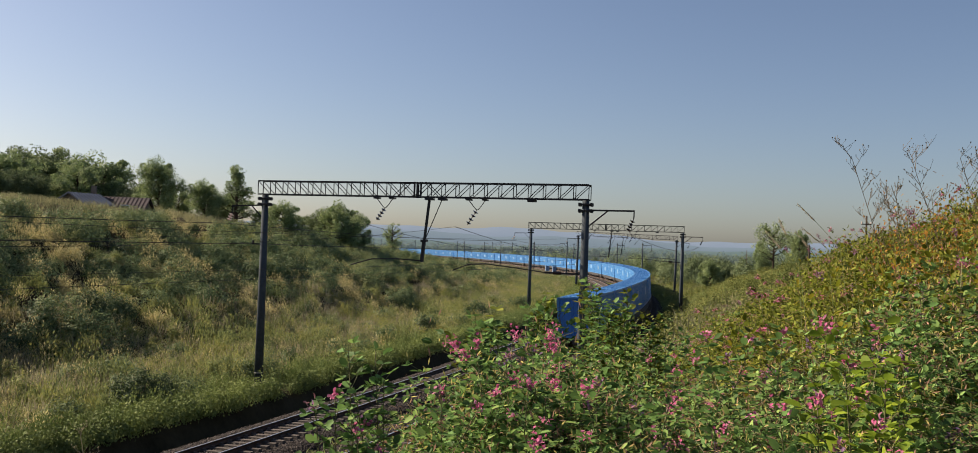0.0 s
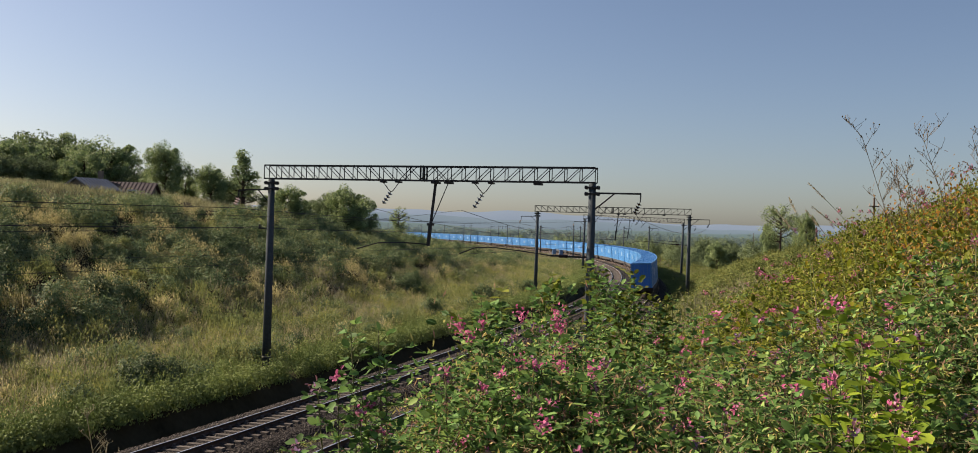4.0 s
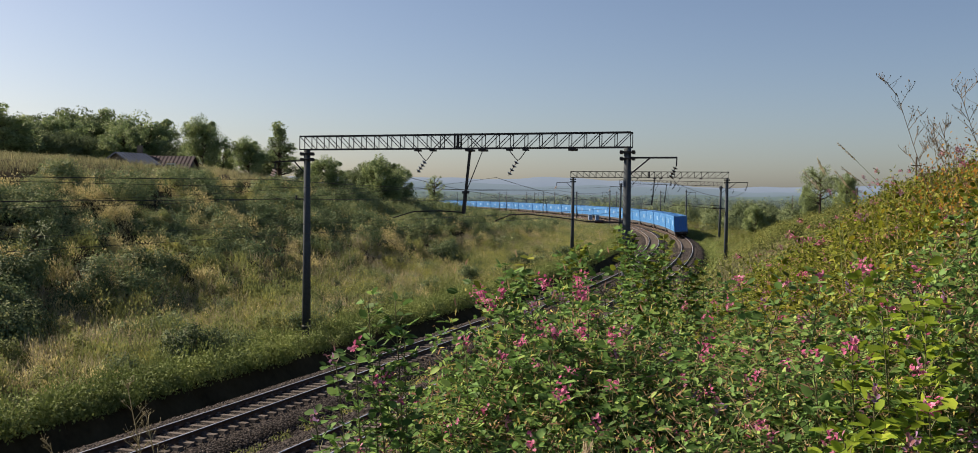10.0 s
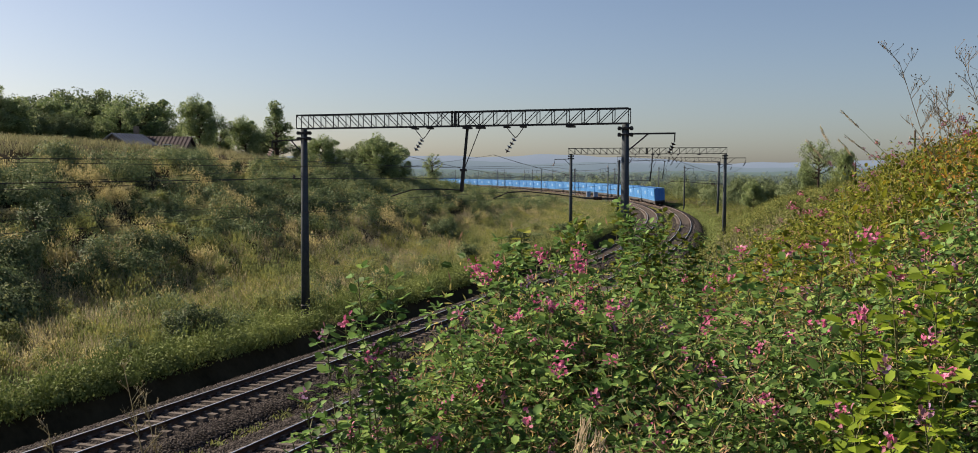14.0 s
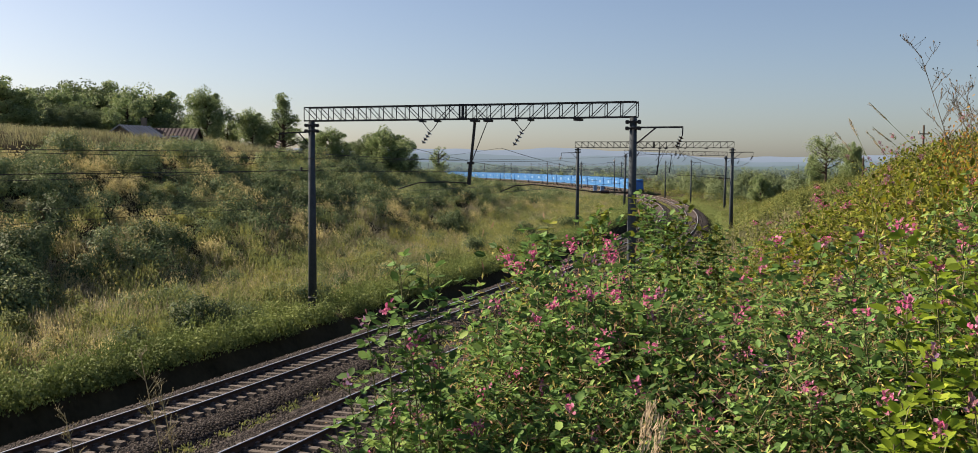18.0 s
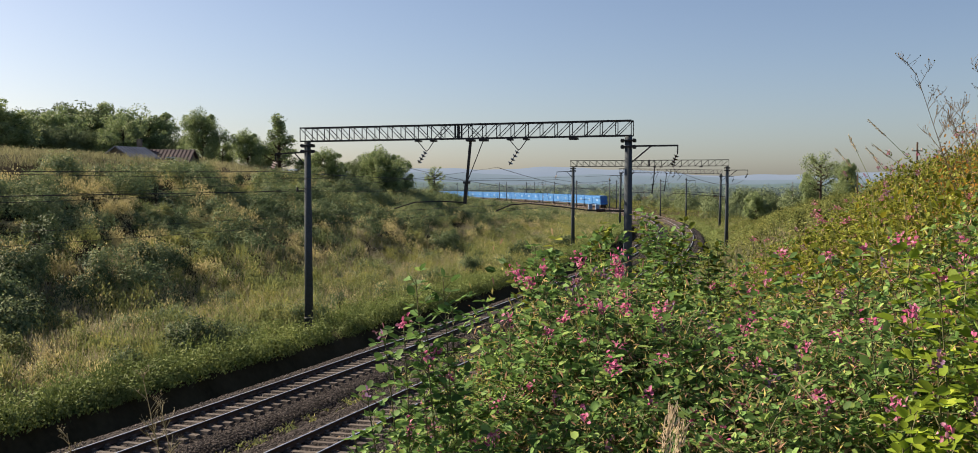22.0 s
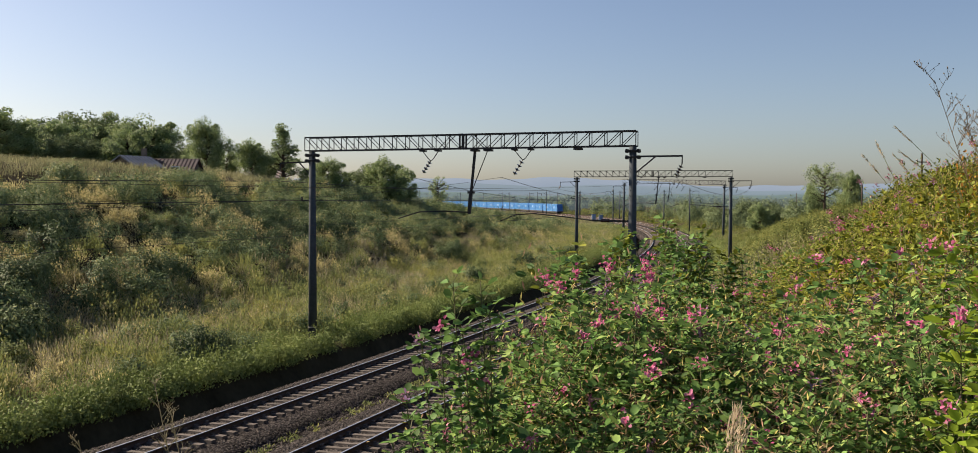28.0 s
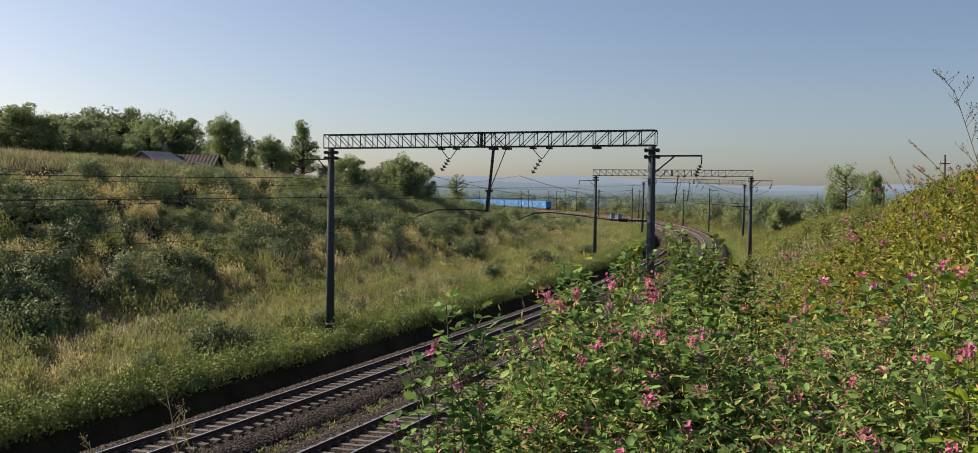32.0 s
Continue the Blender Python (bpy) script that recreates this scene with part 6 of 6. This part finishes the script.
def foreground():
    rng = np.random.default_rng(70)
    rows = ((71, 0.55, 1.2, 124, 0.0195, "green bush with small oval leaves and pink blossom", 11), (72, 0.6, 1.25, 130, 0.0205, "dense green bush with pink and faded mauve blossom", 12),
            (73, 0.5, 1.1, 112, 0.019, "green bush with sparse pink blossom", 8))
    near = [bush(*r, single=True) for r in rows]
    kinds = [bush(s_, r_, h_, st // 2, lf * 1.15, lb, int(fl * 1.1), False, 54, True) for s_, r_, h_, st, lf, lb, fl in rows]
    kinds += [bush(s_ + 5, r_, h_, st // 2, lf * 1.2, lb.replace("green", "yellowish green"), fl // 2, False, 54, True, "bush_leaf_warm") for s_, r_, h_, st, lf, lb, fl in rows[:2]]
    tops = [max(v.co.z for c in k.children for v in c.data.vertices) for k in kinds]
    used = set()
    # how high the canopy stands above the eye's level, by bearing from the viewpoint
    sky_az = [-16, -13.4, -10.6, -5.6, -1.8, 2.0, 5.7, 8.0, 10.3, 12.4, 16.4, 18.9, 20.0, 21.5, 23.7, 25.0, 27.5, 32]
    sky_el = [-16, -15.0, -8.2, -7.2, -6.2, -5.0, -4.6, -5.2, -5.2, -4.4, -2.3, -0.7, 0.6, 1.6, 2.1, 2.7, 4.2, 5.6]

    def canopy(x, y, r):
        d = math.hypot(x - 0.05, y - 0.2)
        az = math.degrees(math.atan2(x - 0.05, y - 0.2))
        w = math.degrees(math.atan2(r, d))
        el = min(float(np.interp(az + k * w, sky_az, sky_el)) for k in ((-1, -0.5, 0, 0.5) if az < 15 else (-0.35, 0, 0.2)))
        if az > 5:
            el -= min(3.2, (az - 5) * 0.6) * max(0.0, min(1.0, (4.5 - d) / 2.5))
        near_top = 7.32 + 0.3 * (y - 1.9) + 0.3 * max(0.0, x - 0.1)      # the bush slopes down towards the viewpoint
        return min(near_top, 7.6 + d * math.tan(radians(el)))

    def put(k, x, y, sc=1.0, close=False, wide=0.45):
        z = ground_at(x, y)
        sz = min(1.12 + 0.1 * max(0.0, min(8.0, math.degrees(math.atan2(x, y)) - 15)), (canopy(x, y, wide * sc) + rng.uniform(-0.025, 0.02) * (1 + 0.3 * y) - z) / tops[k])
        if sz < 0.3:
            return
        m = pose(x, y, z, 0, 0, rng.uniform(0, 360)) @ Matrix.Diagonal((sc, sc, sz, 1))
        ob = (near if close else kinds)[k]
        if ob not in used:
            ob.matrix_basis = m
            used.add(ob)
        else:
            again(ob, m)

    for k, x, y, sc in ((0, 0.30, 2.1, 1.0), (1, 0.22, 2.0, 0.9), (1, 0.62, 1.9, 0.95), (2, 0.3, 1.75, 0.92), (0, 0.8, 2.4, 1.05), (1, 0.45, 2.5, 1.0), (2, 1.15, 2.2, 1.0), (1, 0.9, 1.7, 0.95), (2, 0.45, 1.5, 0.88), (0, 0.8, 1.35, 0.8),
                        (2, 0.26, 1.6, 0.8), (1, 0.34, 1.4, 0.75), (1, 0.95, 3.0, 1.05), (2, 1.5, 2.8, 1.05), (0, 1.3, 1.9, 1.0), (2, 0.35, 1.9, 0.9), (0, 0.55, 2.2, 0.95), (1, 0.22, 1.3, 0.6), (0, 0.36, 1.3, 0.75), (2, 0.55, 1.2, 0.75),
                        (1, 0.1, 1.62, 0.6), (0, 0.2, 1.52, 0.65), (2, 0.5, 1.66, 0.8), (0, 0.65, 1.55, 0.85), (1, 0.4, 1.6, 0.75), (2, 0.75, 1.7, 0.8), (1, 0.06, 1.78, 0.55), (0, 0.16, 1.72, 0.6)):
        put(k, x, y, sc, True, 0.3)
    slim = bush(75, 0.24, 1.2, 44, 0.022, "slender green bush with small leaves and pink blossom", 4, single=True)
    slim_top = 1.2
    for i, (x, y, lift) in enumerate(((0.13, 1.95, 0.0), (0.08, 2.15, 0.0), (0.14, 2.1, 0.0), (0.22, 2.35, 0.0), (0.16, 1.78, 0.0), (0.18, 1.95, 0.0), (0.17, 1.6, -0.02), (0.24, 1.45, 0.0), (0.24, 2.05, 0.0), (0.3, 1.85, 0.0), (0.34, 2.2, 0.02), (0.29, 2.45, 0.0), (0.41, 2.1, 0.0), (0.12, 2.25, 0.02), (0.36, 2.0, -0.02))):
        z = ground_at(x, y)
        m = pose(x, y, z, 0, 0, 47 * i) @ Matrix.Diagonal((1, 1, max(0.4, (canopy(x, y, 0.03) + lift - z) / slim_top), 1))
        if i == 0:
            slim.matrix_basis = m
        else:
            again(slim, m)
    for i in range(290):
        y = 2.6 + 14 * rng.random() ** 1.2
        lo, hi = 0.13 * y + 0.15, 0.6 * y + 0.5
        x = rng.uniform(lo, hi)
        put(int(rng.integers(3, 5)) if x / y > 0.27 + rng.uniform(-0.12, 0.12) else int(rng.integers(0, 3)), x, y, rng.uniform(0.8, 1.08))
    kinds2 = [yellow_bush(81, 0.5, 1.05, 70, 0.03, M["bush_leaf_yellow"], "yellow-green leafy bush on the bank"), yellow_bush(82, 0.5, 1.2, 120, 0.016, M["autumn_leaf"], "orange-brown autumn bush on the bank")]
    for kind, spots in ((kinds2[0], ((1.25, 2.5), (1.6, 2.6), (1.9, 3.6), (2.0, 4.6), (3.0, 6.0), (1.75, 3.0), (3.0, 7.5), (4.0, 8.0), (1.4, 3.6), (4.4, 9.5))),
                        (kinds2[1], ((1.95, 3.45), (2.0, 3.75), (2.3, 4.3), (2.0, 3.3), (2.5, 4.2)))):
        for i, (x, y) in enumerate(spots):
            z = ground_at(x, y) - 0.05
            sz = min(1.7, (canopy(x, y, 0.3) + 0.016 * y * (kind is kinds2[1]) - z) / max(v.co.z for c in kind.children for v in c.data.vertices))
            m = pose(x, y, z, 0, 0, rng.uniform(0, 360)) @ Matrix.Diagonal((1, 1, sz, 1))
            if i == 0:
                kind.matrix_basis = m
            else:
                again(kind, m)
    for az, d, el, seed in ((28.6, 4.2, 5.8, 91), (30.0, 4.6, 4.2, 92), (31.5, 4.3, 5.4, 93), (29.2, 5.0, 3.6, 94), (33.0, 4.8, 5.6, 99), (34.5, 4.4, 5.4, 90)):
        x, y = 0.05 + d * math.sin(radians(az)), 0.2 + d * math.cos(radians(az))
        h = 7.6 + d * math.tan(radians(el)) - ground_at(x, y)
        dead_stalk(x, y, h, seed, (-0.55 / h, 0.0))
    for x, y, h, seed in ((-2.0, 5.6, 1.2, 95), (-2.4, 5.4, 1.0, 96), (-2.2, 6.3, 1.1, 97)):
        dead_stalk(x, y, h, seed, (-0.2, 0.0), "seed_grass")
    for x, y, top, seed in ((0.17, 1.08, 7.385, 101), (0.185, 1.12, 7.36, 102)):
        plume(x, y, top, seed)
    for x, y, top, seed, lean in ((0.89, 2.627, 7.76, 103, -0.95), (0.816, 2.549, 7.717, 104, -0.42), (0.899, 2.627, 7.7, 105, -1.2), (0.79, 2.559, 7.683, 106, -0.75), (0.872, 2.583, 7.686, 107, -0.75)):
        plume(x, y, top, seed, (lean, 0.2), 46, 0.6)
    broad = bush(83, 0.3, 1.1, 34, 0.026, "yellowish green bush with broad soft leaves", 18, False, 60, False, "bush_leaf_warm")
    for i, (x, y, top) in enumerate(((0.78, 1.75, 7.40), (0.9, 1.8, 7.42), (0.72, 1.55, 7.33), (1.0, 1.95, 7.46), (0.86, 1.5, 7.34), (0.95, 1.6, 7.4), (1.05, 1.75, 7.46), (1.15, 2.1, 7.5), (1.2, 2.3, 7.53), (1.32, 2.45, 7.57), (1.1, 2.5, 7.48), (0.98, 2.25, 7.43), (1.28, 2.15, 7.55), (1.0, 1.4, 7.4), (1.38, 2.6, 7.6), (1.5, 2.75, 7.64), (1.25, 2.4, 7.57), (1.45, 2.5, 7.63), (1.62, 2.85, 7.68))):
        z = ground_at(x, y)
        m = pose(x, y, z, 0, 0, 70 * i) @ Matrix.Diagonal((1, 1, (top - z) / 1.2, 1))
        if i == 0:
            broad.matrix_basis = m
        else:
            again(broad, m)
    shoots()
    wooden_pole(1271, 200, 7.6 + 200 * 0.004, False)
    wooden_pole(1468, 60, 7.6 + 60 * 0.042, True)
    wooden_pole(1374, 75, 7.6 + 75 * 0.012, False)


foreground()


motions()
